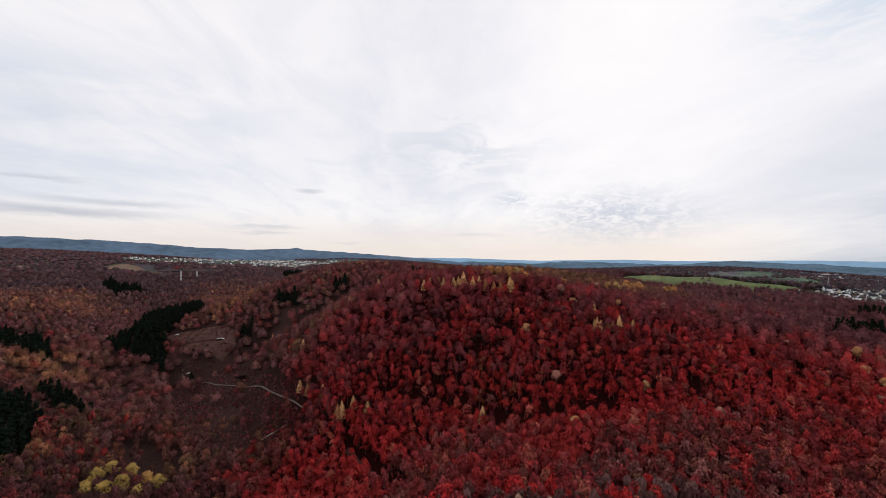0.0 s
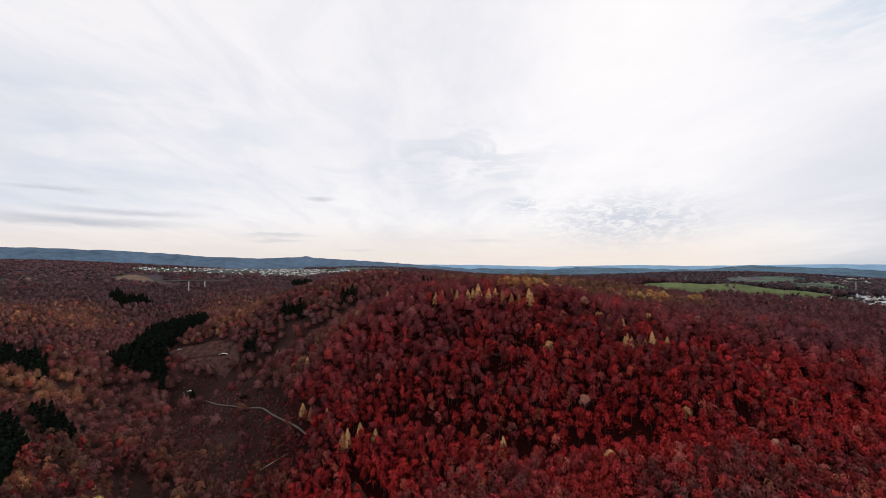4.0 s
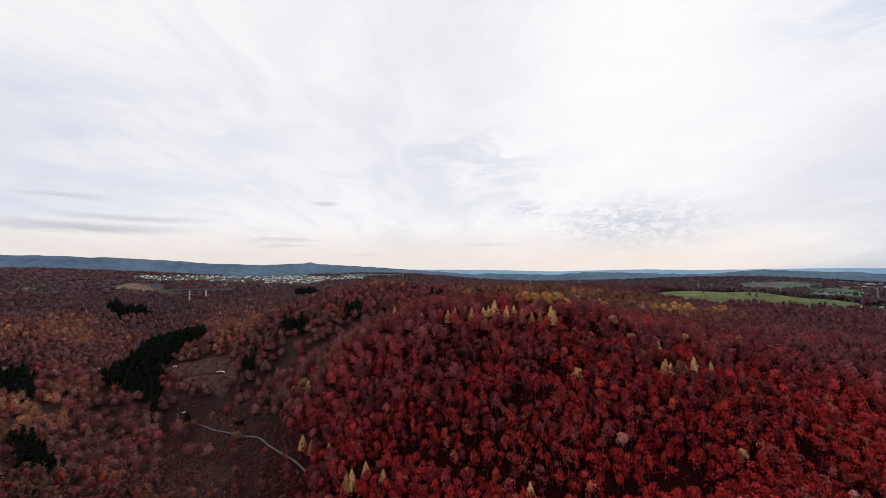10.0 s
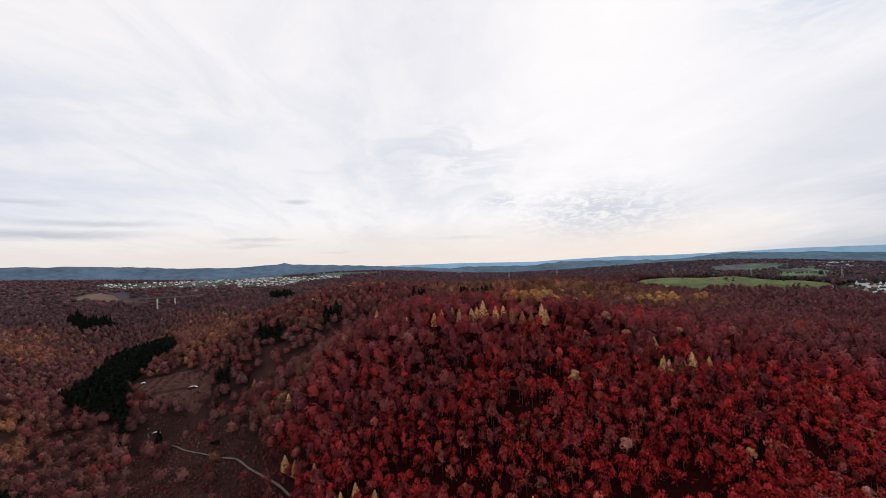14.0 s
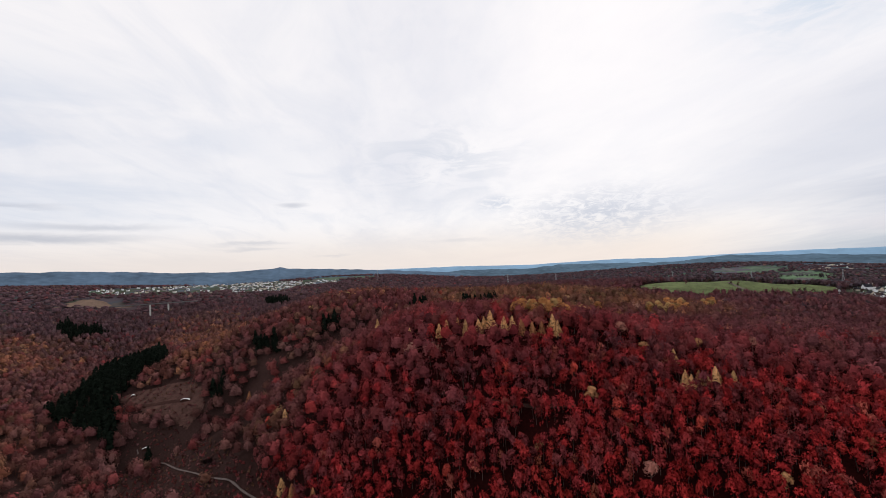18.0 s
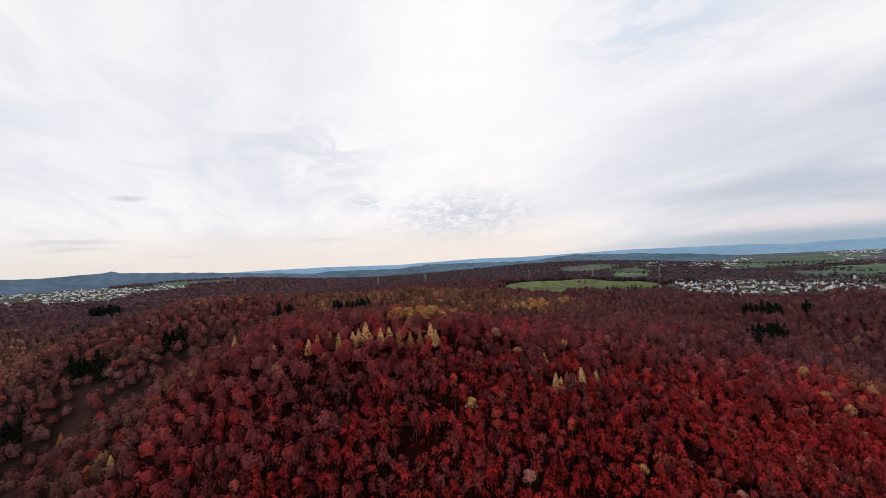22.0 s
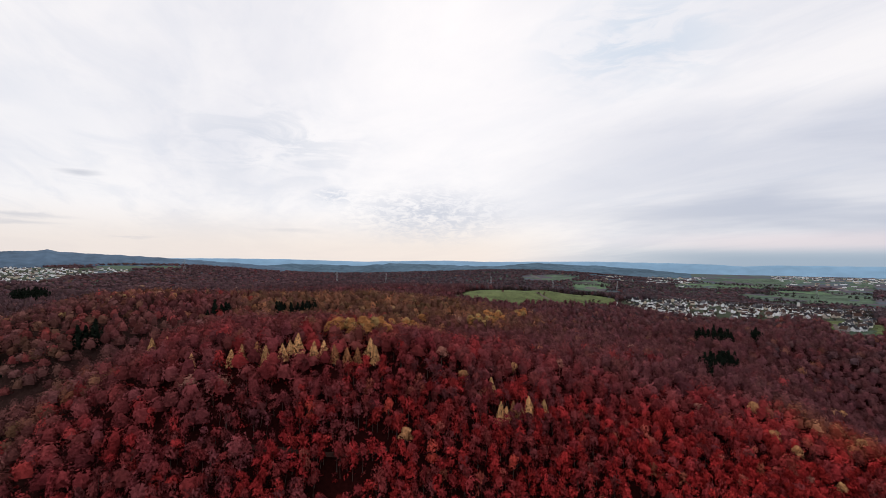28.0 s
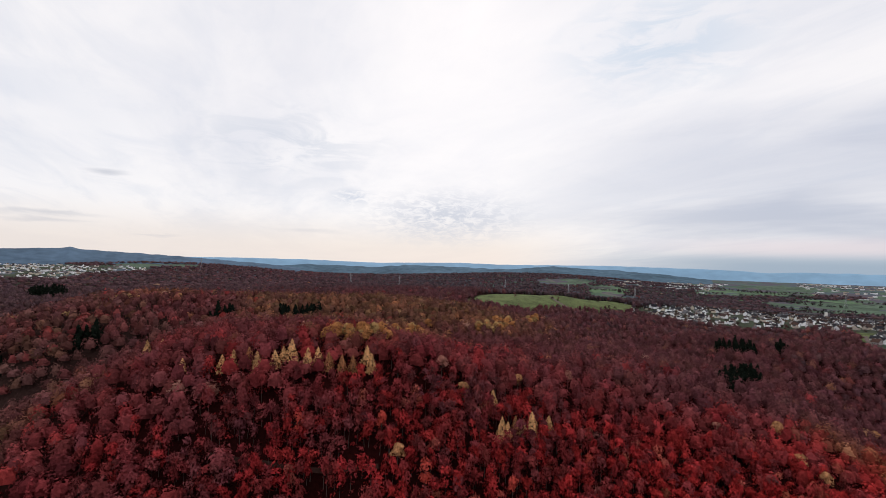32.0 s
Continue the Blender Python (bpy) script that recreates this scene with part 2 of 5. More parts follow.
def ground_material():
    """Leaf litter under the woods, and a patchwork of woods and fields in the open country beyond, tinted with distance
    haze.
    """
    # near-black base: the shade between the trees is put into the litter colour
    mt = material("shaded_litter_far_haze", (0.020, 0.0042, 0.004), 0.95, 0.4, 0.02, 0.6, 0.4, gloss=0.0)
    nt = mt.node_tree
    L = nt.links.new
    b = nt.nodes["Principled BSDF"]
    litter = b.inputs["Base Color"].links[0].from_socket
    geo = [n for n in nt.nodes if n.type == "NEW_GEOMETRY"][0]
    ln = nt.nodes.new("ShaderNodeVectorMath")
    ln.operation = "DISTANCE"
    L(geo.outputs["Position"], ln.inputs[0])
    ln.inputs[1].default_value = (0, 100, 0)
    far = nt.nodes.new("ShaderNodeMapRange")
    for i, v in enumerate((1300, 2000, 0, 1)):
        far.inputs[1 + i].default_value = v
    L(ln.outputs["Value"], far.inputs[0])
    mp = nt.nodes.new("ShaderNodeMapping")
    mp.inputs["Scale"].default_value = (1, 0.55, 0)
    L(geo.outputs["Position"], mp.inputs[0])
    vo = nt.nodes.new("ShaderNodeTexVoronoi")
    vo.inputs["Scale"].default_value = 0.017
    L(mp.outputs[0], vo.inputs["Vector"])
    hue = nt.nodes.new("ShaderNodeSeparateColor")
    L(vo.outputs["Color"], hue.inputs[0])
    # wood and field colours, cooled and lightened to hold distance haze
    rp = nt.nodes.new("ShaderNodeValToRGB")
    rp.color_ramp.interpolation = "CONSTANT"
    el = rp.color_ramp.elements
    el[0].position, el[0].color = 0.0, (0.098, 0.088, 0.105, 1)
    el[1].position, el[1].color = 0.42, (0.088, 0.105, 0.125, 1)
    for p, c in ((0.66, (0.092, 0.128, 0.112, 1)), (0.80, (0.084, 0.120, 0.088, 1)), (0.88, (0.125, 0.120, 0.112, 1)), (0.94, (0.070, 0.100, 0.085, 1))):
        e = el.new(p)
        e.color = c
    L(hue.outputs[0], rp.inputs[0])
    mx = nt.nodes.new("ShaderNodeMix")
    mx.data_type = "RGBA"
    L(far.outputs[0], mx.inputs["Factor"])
    # brown oak litter in the valley and on the farther ridges, red beech litter, shade-darkened, on the slope
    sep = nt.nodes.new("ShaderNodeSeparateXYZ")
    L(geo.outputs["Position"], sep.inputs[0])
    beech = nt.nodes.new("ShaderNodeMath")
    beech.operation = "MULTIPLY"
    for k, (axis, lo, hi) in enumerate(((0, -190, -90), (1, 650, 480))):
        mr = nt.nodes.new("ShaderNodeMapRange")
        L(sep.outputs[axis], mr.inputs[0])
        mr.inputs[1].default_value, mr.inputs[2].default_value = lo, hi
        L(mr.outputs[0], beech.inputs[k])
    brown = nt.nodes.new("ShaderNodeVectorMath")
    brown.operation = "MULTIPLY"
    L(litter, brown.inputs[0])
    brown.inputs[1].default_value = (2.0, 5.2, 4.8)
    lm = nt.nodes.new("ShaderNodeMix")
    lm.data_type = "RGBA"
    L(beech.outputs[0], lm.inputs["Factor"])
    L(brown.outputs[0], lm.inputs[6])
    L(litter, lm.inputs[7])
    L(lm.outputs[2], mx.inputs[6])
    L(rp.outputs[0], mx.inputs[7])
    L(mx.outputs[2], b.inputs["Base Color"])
    return mt


# ---------------------------------------------------------------- plan of the place
MEADOW = [(336, 945), (420, 1050), (560, 1130), (680, 1120), (770, 1080), (790, 1000), (725, 930), (665, 893), (614, 896), (555, 902), (450, 890), (402, 908)]
VILLAGE = [(716, 946), (1213, 1118), (1282, 1025), (1416, 933), (1526, 845), (1050, 625), (975, 640), (840, 690), (779, 781), (732, 879)]
HAMLET = [(934, 619), (1015, 613), (900, 561), (864, 584)]
FIELD_A = [(871, 595), (912, 566), (838, 532), (815, 567)]
FIELD_B = [(1694, 1314), (2164, 1351), (3150, 1581), (1710, 928), (1591, 1019), (1485, 1152)]
FIELD_C = [(1773, 1707), (2622, 2052), (3043, 1753), (2766, 1685), (1809, 1463), (1654, 1574)]
FIELD_D = [(1212, 2110), (1462, 2129), (1496, 1993), (1297, 1906), (1163, 1982)]
FIELD_E = [(-668, 2388), (-536, 2421), (-281, 2464), (-297, 2314), (-519, 2180)]
PADDOCK = [(835, 690), (870, 664), (905, 640), (870, 600), (848, 588), (815, 550), (872, 533), (1000, 590), (1050, 625), (975, 640), (880, 672)]
FIELD_F = [(-975, 1290), (-880, 1318), (-815, 1345), (-840, 1400), (-950, 1470), (-1010, 1420)]
TOWN = [(-825, 1943), (-801, 2312), (-652, 2222), (-447, 2262), (-424, 2077), (-551, 1902), (-538, 1741), (-673, 1613)]
TOWN_B = [(-1162, 1657), (-1099, 1845), (-1088, 2228), (-845, 2331), (-740, 2367), (-745, 2072), (-758, 1660), (-919, 1550), (-1056, 1510)]
SPRUCE_A = [(-485, 660), (-470, 689), (-489, 748), (-555, 927), (-533, 977), (-387, 747), (-408, 724), (-407, 670), (-383, 640), (-353, 582), (-391, 615), (-430, 623)]
SPRUCE_B = [(-644, 664), (-621, 658), (-579, 628), (-583, 665), (-524, 615), (-475, 558), (-503, 555), (-538, 563)]
SPRUCE_C = [(-457, 442), (-425, 443), (-398, 443), (-342, 394), (-297, 326), (-305, 297)]
SPRUCE_D = [(-411, 466), (-413, 489), (-375, 467), (-331, 441), (-347, 440), (-381, 448)]
SPRUCE_E = [(510, 568), (545, 590), (588, 582), (580, 560), (546, 545)]
SPRUCE_F = [(366, 430), (392, 466), (463, 504), (502, 507), (488, 491), (401, 451)]
SPRUCE_G = [(-252, 683), (-226, 675), (-204, 658), (-200, 635), (-234, 656)]
SPRUCE_H = [(14, 682), (32, 708), (60, 718), (60, 694), (22, 669)]
SPRUCE_I = [(-55, 684), (-42, 708), (-28, 714), (-27, 694), (-50, 678)]
SPRUCE_J = [(-802, 1075), (-820, 1130), (-773, 1090), (-736, 1105), (-700, 1094), (-731, 1015)]
SPRUCE_K = [(-158, 651), (-144, 656), (-130, 649), (-130, 636), (-148, 640)]
SPRUCE_L = [(-278, 634), (-271, 641), (-258, 637), (-256, 626), (-267, 618)]
SPRUCE_M = [(605, 556), (634, 583), (655, 580), (630, 550)]
SPRUCE_N = [(-483, 1372), (-485, 1428), (-436, 1434), (-399, 1336), (-446, 1321)]
CLEARING = [(-408, 676), (-388, 685), (-350, 681), (-318, 669), (-292, 646), (-279, 622), (-292, 611), (-336, 628), (-368, 648)]
FELLED = [(-356, 622), (-300, 612), (-266, 588), (-196, 498), (-118, 400), (-104, 368), (-150, 362), (-245, 430), (-325, 530)]
TRACK_A = [(-340, 603), (-281, 552), (-231, 505), (-180, 457), (-164, 439), (-146, 423), (-130, 408), (-118, 394)]
TRACK_B = [(-398, 668), (-362, 650), (-335, 646), (-300, 637)]
TRACK_C = [(-69, 341), (-47, 313), (-33, 291), (-19, 268)]
TRACK_D = [(565, 1000), (557, 934), (552, 881)]
TRACK_E = [(923, 626), (871, 595), (831, 573)]
TRACK_F = [(-20, 419), (-2, 408), (15, 399), (32, 391), (51, 387), (61, 386)]
YELLOW_OAKS = [(-238, 320), (-240, 339), (-227, 341), (-211, 332), (-199, 327), (-218, 316), (-237, 308), (-205, 314), (-225, 310)]
TAN_ROW = [(-150, 748), (-141, 752), (-131, 750), (-122, 755), (-112, 752), (-102, 757), (-92, 754), (-84, 758), (-190, 710), (-184, 713), (-178, 709)]
GULLY = [(-50, 379), (-33, 370), (-9, 354), (6, 347), (20, 340), (33, 334), (52, 325), (65, 324), (103, 328), (119, 328)]
LARCH_A = [(-81, 361), (-58, 363), (-70, 367), (-101, 392), (-128, 416), (-118, 406), (-78, 362), (30, 333), (-224, 608), (-146, 483), (136, 410), (132, 390), (134, 387), (141, 391), (145, 389), (150, 388), (162, 389), (128, 385)]
LARCH_B = [(-19, 466), (-13, 469), (-4, 468), (1, 455), (11, 457), (16, 463), (21, 462), (23, 454), (30, 452), (36, 451), (42, 447), (50, 446), (56, 442), (66, 449)]
LARCH_C = [(67, 439), (-77, 550), (-66, 543), (-43, 483)]
OAK_A = [(113, 439), (118, 414), (290, 384), (347, 383), (549, 427), (328, 356), (331, 343), (326, 316), (416, 348), (214, 444), (308, 613), (166, 433), (70, 383), (147, 332), (88, 300), (186, 307), (196, 285), (309, 324), (86, 345)]
SCARLET_A = [(81, 372), (65, 399), (172, 366), (23, 409), (122, 359), (101, 290), (50, 326), (-5, 351), (12, 345), (-20, 329), (-298, 437), (-163, 494), (-19, 374)]
WHITE_ROOF = (-307, 638)
SHED_A = (-390, 676)
SHED_B = (-331, 604)
PILE = (-216, 507)
LONE_SPRUCE = (-320, 593)
DECK_L = (-773, 1236)
DECK_R = (-644, 1311)
CHURCH = (1320, 911)
LOG_A = (-140, 383)
LOG_B = (-109, 332)
PYL_A = (308, 2087)
PYL_B = (520, 2090)
PYL_C = (924, 1879)
PYL_D = (1096, 1677)
PYL_E = (1313, 1557)
PYL_F = (1872, 1167)
PYL_G = (-277, 2278)
DECK_Z = 93.3

SIDE_VALLEY = [(-330, 588), (-250, 598), (-170, 597), (-105, 602), (-50, 640), (-15, 690)]
BROOK_VALLEY = [(-560, 880), (-640, 1010), (-740, 1290), (-900, 1420)]


# ---------------------------------------------------------------- the lie of the land
NEAR_HILLS = [-13.3, -1.8, 3.1, 0.6, 5.9, 27.2, 33, 19.8, -4.6, -23.5, 12.5, 18, -2.2, -5.2, -4, -5.9, 10.4, -16.8, -66.7, -55.5, -17.5, -6.4, -12.4, 0.2, -40.9, -42.8, 3.4, 10.9, -0.5, 19.8, -2, 9.9, 60.9, 36.4, 10.3, 20.9, 4.7, -38.2, -27.5, -3, 31.8, 12.4, -46.6, -36.7, 27.4, 33.2, -18.2, -11.7, 7.3, -9.9, 40.5, 24.5, -20, -36.2, -1.9, -21.1, 26.1, 1.4, -15.3, 1.4, 5.9, -0.8, -34.1, 4.9, -39, 77.4, -8.7, 22.6, 10.5, 50.8, 10.1, 9, 24.7, 5.7, 4.4, -7.5, 11.5, -12.8, -14.9, -50.9, 34.6, -33.7, -1.1, 16.9, 5.1, -5.4, -2.8, -4.9, -13.9, -0.4, -18.3]
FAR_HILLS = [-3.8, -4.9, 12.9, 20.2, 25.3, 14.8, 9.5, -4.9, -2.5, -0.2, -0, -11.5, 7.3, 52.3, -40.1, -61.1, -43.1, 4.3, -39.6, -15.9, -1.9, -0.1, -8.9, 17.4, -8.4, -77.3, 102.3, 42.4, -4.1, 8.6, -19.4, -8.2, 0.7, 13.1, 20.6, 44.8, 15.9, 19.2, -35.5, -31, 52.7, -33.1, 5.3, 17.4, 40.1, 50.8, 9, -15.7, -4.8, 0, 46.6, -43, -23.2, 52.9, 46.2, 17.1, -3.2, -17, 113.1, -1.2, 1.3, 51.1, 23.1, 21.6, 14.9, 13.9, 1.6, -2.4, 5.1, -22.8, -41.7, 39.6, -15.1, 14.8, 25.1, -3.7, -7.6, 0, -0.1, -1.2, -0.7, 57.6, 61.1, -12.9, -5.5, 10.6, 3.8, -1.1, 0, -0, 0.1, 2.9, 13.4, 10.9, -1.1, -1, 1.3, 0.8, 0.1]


def smooth(a, b, v):
    t = np.clip((v - a) / (b - a), 0, 1)
    return t * t * (3 - 2 * t)


def height(x, y):
    """Ground level: broad swells on a wide lattice and the wooded spur and its valley on a close one."""
    x, y = np.asarray(x, float), np.asarray(y, float)
    h = np.full(x.shape, 40.0)
    for i, w in enumerate(FAR_HILLS):
        h += w * np.exp(-((x + 2400 - 660 * (i % 11)) ** 2 + (y + 600 - 660 * (i // 11)) ** 2) / (2 * 560.0 ** 2))
    for i, w in enumerate(NEAR_HILLS):
        h += w * np.exp(-((x + 690 - 115 * (i % 13)) ** 2 + (y - 200 - 110 * (i // 13)) ** 2) / (2 * 118.0 ** 2))
    s = smooth(2600, 3300, np.hypot(x, y))
    h = h * (1 - s) + 70 * s
    h -= 26 * np.exp(-(along(x, y, SIDE_VALLEY) / 22.0) ** 2) * smooth(0, -140, x)
    h -= 18 * np.exp(-(along(x, y, BROOK_VALLEY) / 50.0) ** 2)
    h -= 9 * np.exp(-(along(x, y, GULLY) / 14.0) ** 2)
    h += 7 * np.exp(-((x - 80) / 230.0) ** 2 - ((y - 440) / 75.0) ** 2) - 13 * np.exp(-((x - 100) / 110.0) ** 2 - ((y - 318) / 32.0) ** 2)
    h += 10 * np.exp(-((x + 84) ** 2 + (y - 373) ** 2) / 30.0 ** 2)
    h += 9.5 * np.exp(-((x - 600) / 150.0) ** 2 - ((y - 1010) / 70.0) ** 2)
    h += 1.6 * np.sin(x * 0.043 + 1.7 * np.sin(y * 0.021)) * np.sin(y * 0.037 + 0.8)
    return h


def inside(x, y, poly):
    """Which of the places lie in a polygon of the plan."""
    x, y = np.asarray(x, float), np.asarray(y, float)
    r = np.zeros(x.shape, bool)
    for (ax, ay), (bx, by) in zip(poly, poly[1:] + poly[:1]):
        r ^= ((ay > y) != (by > y)) & (x < (bx - ax) * (y - ay) / ((by - ay) or 1e-9) + ax)
    return r


def along(x, y, line):
    """Distance of places from a line of the plan."""
    best = np.full(np.shape(x), 1e9)
    for (ax, ay), (bx, by) in zip(line, line[1:]):
        ux, uy = bx - ax, by - ay
        t = np.clip(((x - ax) * ux + (y - ay) * uy) / (ux * ux + uy * uy), 0, 1)
        best = np.minimum(best, np.hypot(x - ax - t * ux, y - ay - t * uy))
    return best


def mesh_object(name, verts, faces, mat, parent=None, smooth_shade=False):
    me = bpy.data.meshes.new(name)
    me.from_pydata([tuple(map(float, v)) for v in verts], [], [tuple(map(int, f)) for f in faces])
    if smooth_shade:
        me.polygons.foreach_set("use_smooth", [True] * len(me.polygons))
    me.materials.append(mat)
    ob = new(name, me)
    if parent:
        ob.parent = parent
    return ob


def sheet(name, xs, ys, lift, mat, keep=None, smooth_shade=True):
    """A piece of land draped over the terrain."""
    X, Y = np.meshgrid(xs, ys)
    Z = height(X, Y) + lift
    n = len(xs)
    V = np.stack([X.ravel(), Y.ravel(), Z.ravel()], 1)
    F = []
    for j in range(len(ys) - 1):
        for i in range(n - 1):
            if keep is None or keep[j, i]:
                F.append((j * n + i, j * n + i + 1, (j + 1) * n + i + 1, (j + 1) * n + i))
    return mesh_object(name, V, F, mat, None, smooth_shade)


def patch(name, poly, lift, mat, label, step=10.0):
    """A field of the plan: a dense draped sheet whose rim follows the polygon."""
    px, py = [p[0] for p in poly], [p[1] for p in poly]
    xs, ys = np.arange(min(px), max(px) + step, step), np.arange(min(py), max(py) + step, step)
    cx, cy = np.meshgrid((xs[:-1] + xs[1:]) / 2, (ys[:-1] + ys[1:]) / 2)
    ob = sheet(name, xs, ys, lift, mat, inside(cx, cy, poly))
    return tagged(ob, label, "field", "", "structure")


def track(name, line, width, lift, mat, label):
    V, F = [], []
    pts = []
    for (ax, ay), (bx, by) in zip(line, line[1:]):
        n = max(2, int(math.hypot(bx - ax, by - ay) / 4))
        pts += [(ax + (bx - ax) * k / n, ay + (by - ay) * k / n) for k in range(n)]
    pts.append(line[-1])
    for _ in range(3):
        pts = [pts[0]] + [tuple((a + 2 * b + c) / 4 for a, b, c in zip(p, q, r)) for p, q, r in zip(pts, pts[1:], pts[2:])] + [pts[-1]]
    rr = random.Random(len(pts))
    for k, (x, y) in enumerate(pts):
        a, b = pts[max(0, k - 1)], pts[min(len(pts) - 1, k + 1)]
        d = math.hypot(b[0] - a[0], b[1] - a[1]) or 1
        nx, ny = -(b[1] - a[1]) / d, (b[0] - a[0]) / d
        w = width * rr.uniform(0.8, 1.2) / 2
        for s in (-1, 0, 1):
            X, Y = x + nx * w * s, y + ny * w * s
            V.append((X, Y, float(height(X, Y)) + lift + (0.1 if s == 0 else 0)))
    for k in range(len(pts) - 1):
        for s in (0, 1):
            F.append((3 * k + s, 3 * k + s + 1, 3 * k + s + 4, 3 * k + s + 3))
    return tagged(mesh_object(name, V, F, mat, None, True), label, "track", "", "structure")



SPRUCE_STANDS = [SPRUCE_A, SPRUCE_B, SPRUCE_C, SPRUCE_D, SPRUCE_E, SPRUCE_F, SPRUCE_G, SPRUCE_H, SPRUCE_I, SPRUCE_J, SPRUCE_K, SPRUCE_L, SPRUCE_M, SPRUCE_N]
OPEN_LAND = [PADDOCK, FIELD_F, MEADOW, VILLAGE, HAMLET, FIELD_A, FIELD_B, FIELD_C, FIELD_D, FIELD_E, TOWN, TOWN_B, CLEARING]

xs = np.unique(np.concatenate([np.arange(-5200, -900, 120), np.arange(-900, 1000, 14), np.arange(1000, 5300, 120)]))
ys = np.unique(np.concatenate([np.arange(-3000, 100, 120), np.arange(100, 1150, 14), np.arange(1150, 5300, 90)]))
tagged(sheet("ground", xs, ys, 0.0, ground_material()), "leaf-strewn forest floor rolling away to open country tinted with haze", "ground", "", "structure")


def ridge(name, dist, eye, profile, depth, mat, label, rough, foot):
    """A hill range against the sky: crest heights given by bearing and elevation."""
    az = np.arange(profile[0][0], profile[-1][0], 0.12)
    el = np.interp(az, [p[0] for p in profile], [p[1] for p in profile])
    top = eye + dist * np.tan(np.radians(el))
    rng = np.random.default_rng(int(dist))
    bump = rng.normal(0, 1, len(az))
    top = top + rough * (np.convolve(bump, np.ones(3) / 3, "same") * 0.4 + np.convolve(bump, np.ones(9) / 9, "same") * 1.5)
    V, F = [], []
    steps = ((-1.0, 0.0), (-0.7, 0.28), (-0.4, 0.62), (-0.15, 0.90), (0.0, 1.0), (0.3, 0.8), (1.0, 0.0))
    for a, t, bb in zip(np.radians(az), top, bump):
        for k, (d, h) in enumerate(steps):
            r = dist + d * depth
            V.append((r * math.sin(a), r * math.cos(a), foot + (t - foot) * h))
    n = len(steps)
    for i in range(len(az) - 1):
        for k in range(n - 1):
            F.append((i * n + k, (i + 1) * n + k, (i + 1) * n + k + 1, i * n + k + 1))
    return tagged(mesh_object(name, V, F, mat, None, True), label, "hills", "", "structure")


# bluer and paler with distance: haze is in the hill materials
ridge("far_hills", 2700, 137, [(-75, 1.3), (-60, 1.6), (-46, 1.59), (-42, 1.54), (-35.5, 1.39), (-27.4, 0.87), (-23.2, 0.76), (-20.1, 0.92), (-18.7, 1.0), (-17.8, 1.13), (-17.0, 0.95), (-16.2, 0.87), (-11.4, 0.61), (-5.1, 0.2), (3, -0.5)], 500, HAZY, "wooded hill range beyond the towns, blue-grey haze in its colour", 2.0, 55)
ridge("wooded_hills", 3600, 168, [(-2, -1.2), (3.4, -0.72), (11.4, -0.9), (15.6, -0.57), (26.9, -0.83), (32.4, -0.32), (36.5, -0.53), (39.1, -0.55), (44.1, -0.92), (48.8, -1.3)], 500, HAZY_MID, "wooded hills in the middle distance, blue haze in their colour", 2.5, 60)
ridge("backdrop", 4600, 158, [(-20, -0.4), (-6.7, -0.10), (3.4, -0.1), (11.4, -0.3), (21.5, -0.06), (26.9, -0.16), (39.1, 0.02), (49.3, -0.08), (54.1, -0.3), (56, -0.15), (61.6, -0.15), (65.5, -0.1), (80, -0.1)], 300, HAZY_PALE, "far ridge on the horizon, pale blue haze in its colour", 1.5, 60)

patch("meadow", MEADOW, 0.5, GRASS, "bright green hilltop meadow at the edge of the wood")
patch("field", PADDOCK, 0.12, GRASS, "green paddocks between the wood and the village", 10)
patch("field", FIELD_F, 0.5, FIELD_TAN, "tan stubble field on the far valley side", 14)
patch("field", FIELD_A, 0.5, FIELD_GREEN, "green field below the hamlet")
patch("field", FIELD_B, 0.5, FIELD_GREEN, "broad green field behind the village", 20)
patch("field", FIELD_C, 0.6, FIELD_GREEN, "dull green fields in the plain", 30)
patch("field", FIELD_D, 0.5, FIELD_GREEN, "green pasture between woods", 20)
patch("field", FIELD_E, 0.5, FIELD_GREEN, "green slope above the far town", 25)
for k in range(34):
    FR = random.Random(500 + k)
    az, r = radians(FR.uniform(24, 58)), FR.uniform(1350, 2850)
    w, dd = FR.uniform(70, 190), FR.uniform(35, 95)
    c, sn = math.cos(az + FR.uniform(-0.25, 0.25)), math.sin(az)
    x0, y0 = r * math.sin(az), r * math.cos(az)
    corners = [(x0 + a * w * c + b * dd * sn, y0 - a * w * sn + b * dd * c) for a, b in ((-1, -1), (1, -0.8), (0.9, 1), (-1.1, 0.9))]
    patch("field", corners, 0.9 + 0.02 * k, (FIELD_GREEN, FIELD_BRIGHT, FIELD_PLOUGHED)[k % 3], ("green winter crop in the plain", "bright grass strip in the plain", "dark ploughed strip in the plain")[k % 3], 24)
patch("gardens", VILLAGE, 0.25, GARDEN, "grass plots and yards between the village houses", 15)
patch("gardens", HAMLET, 0.25, GARDEN, "grass plots about the hamlet", 8)
patch("gardens", TOWN, 0.25, GARDEN, "plots of the far town", 25)
patch("gardens", TOWN_B, 0.25, GARDEN, "plots along the far slope", 25)
patch("clearing", CLEARING, 1.3, GRASS_DULL, "dull olive clearing of rough grass on the valley side", 1.6)
track("forest_track", TRACK_A, 1.2, 1.5, GRAVEL, "pale gravel track winding down the clearing")
track("forest_track", TRACK_B, 4.0, 1.8, MUD, "brown track across the top of the clearing")
track("forest_track", TRACK_C, 4.0, 0.6, MUD, "dark straight forest ride")
track("farm_lane", TRACK_D, 7.0, 1.1, GRAVEL, "pale lane crossing the meadow")
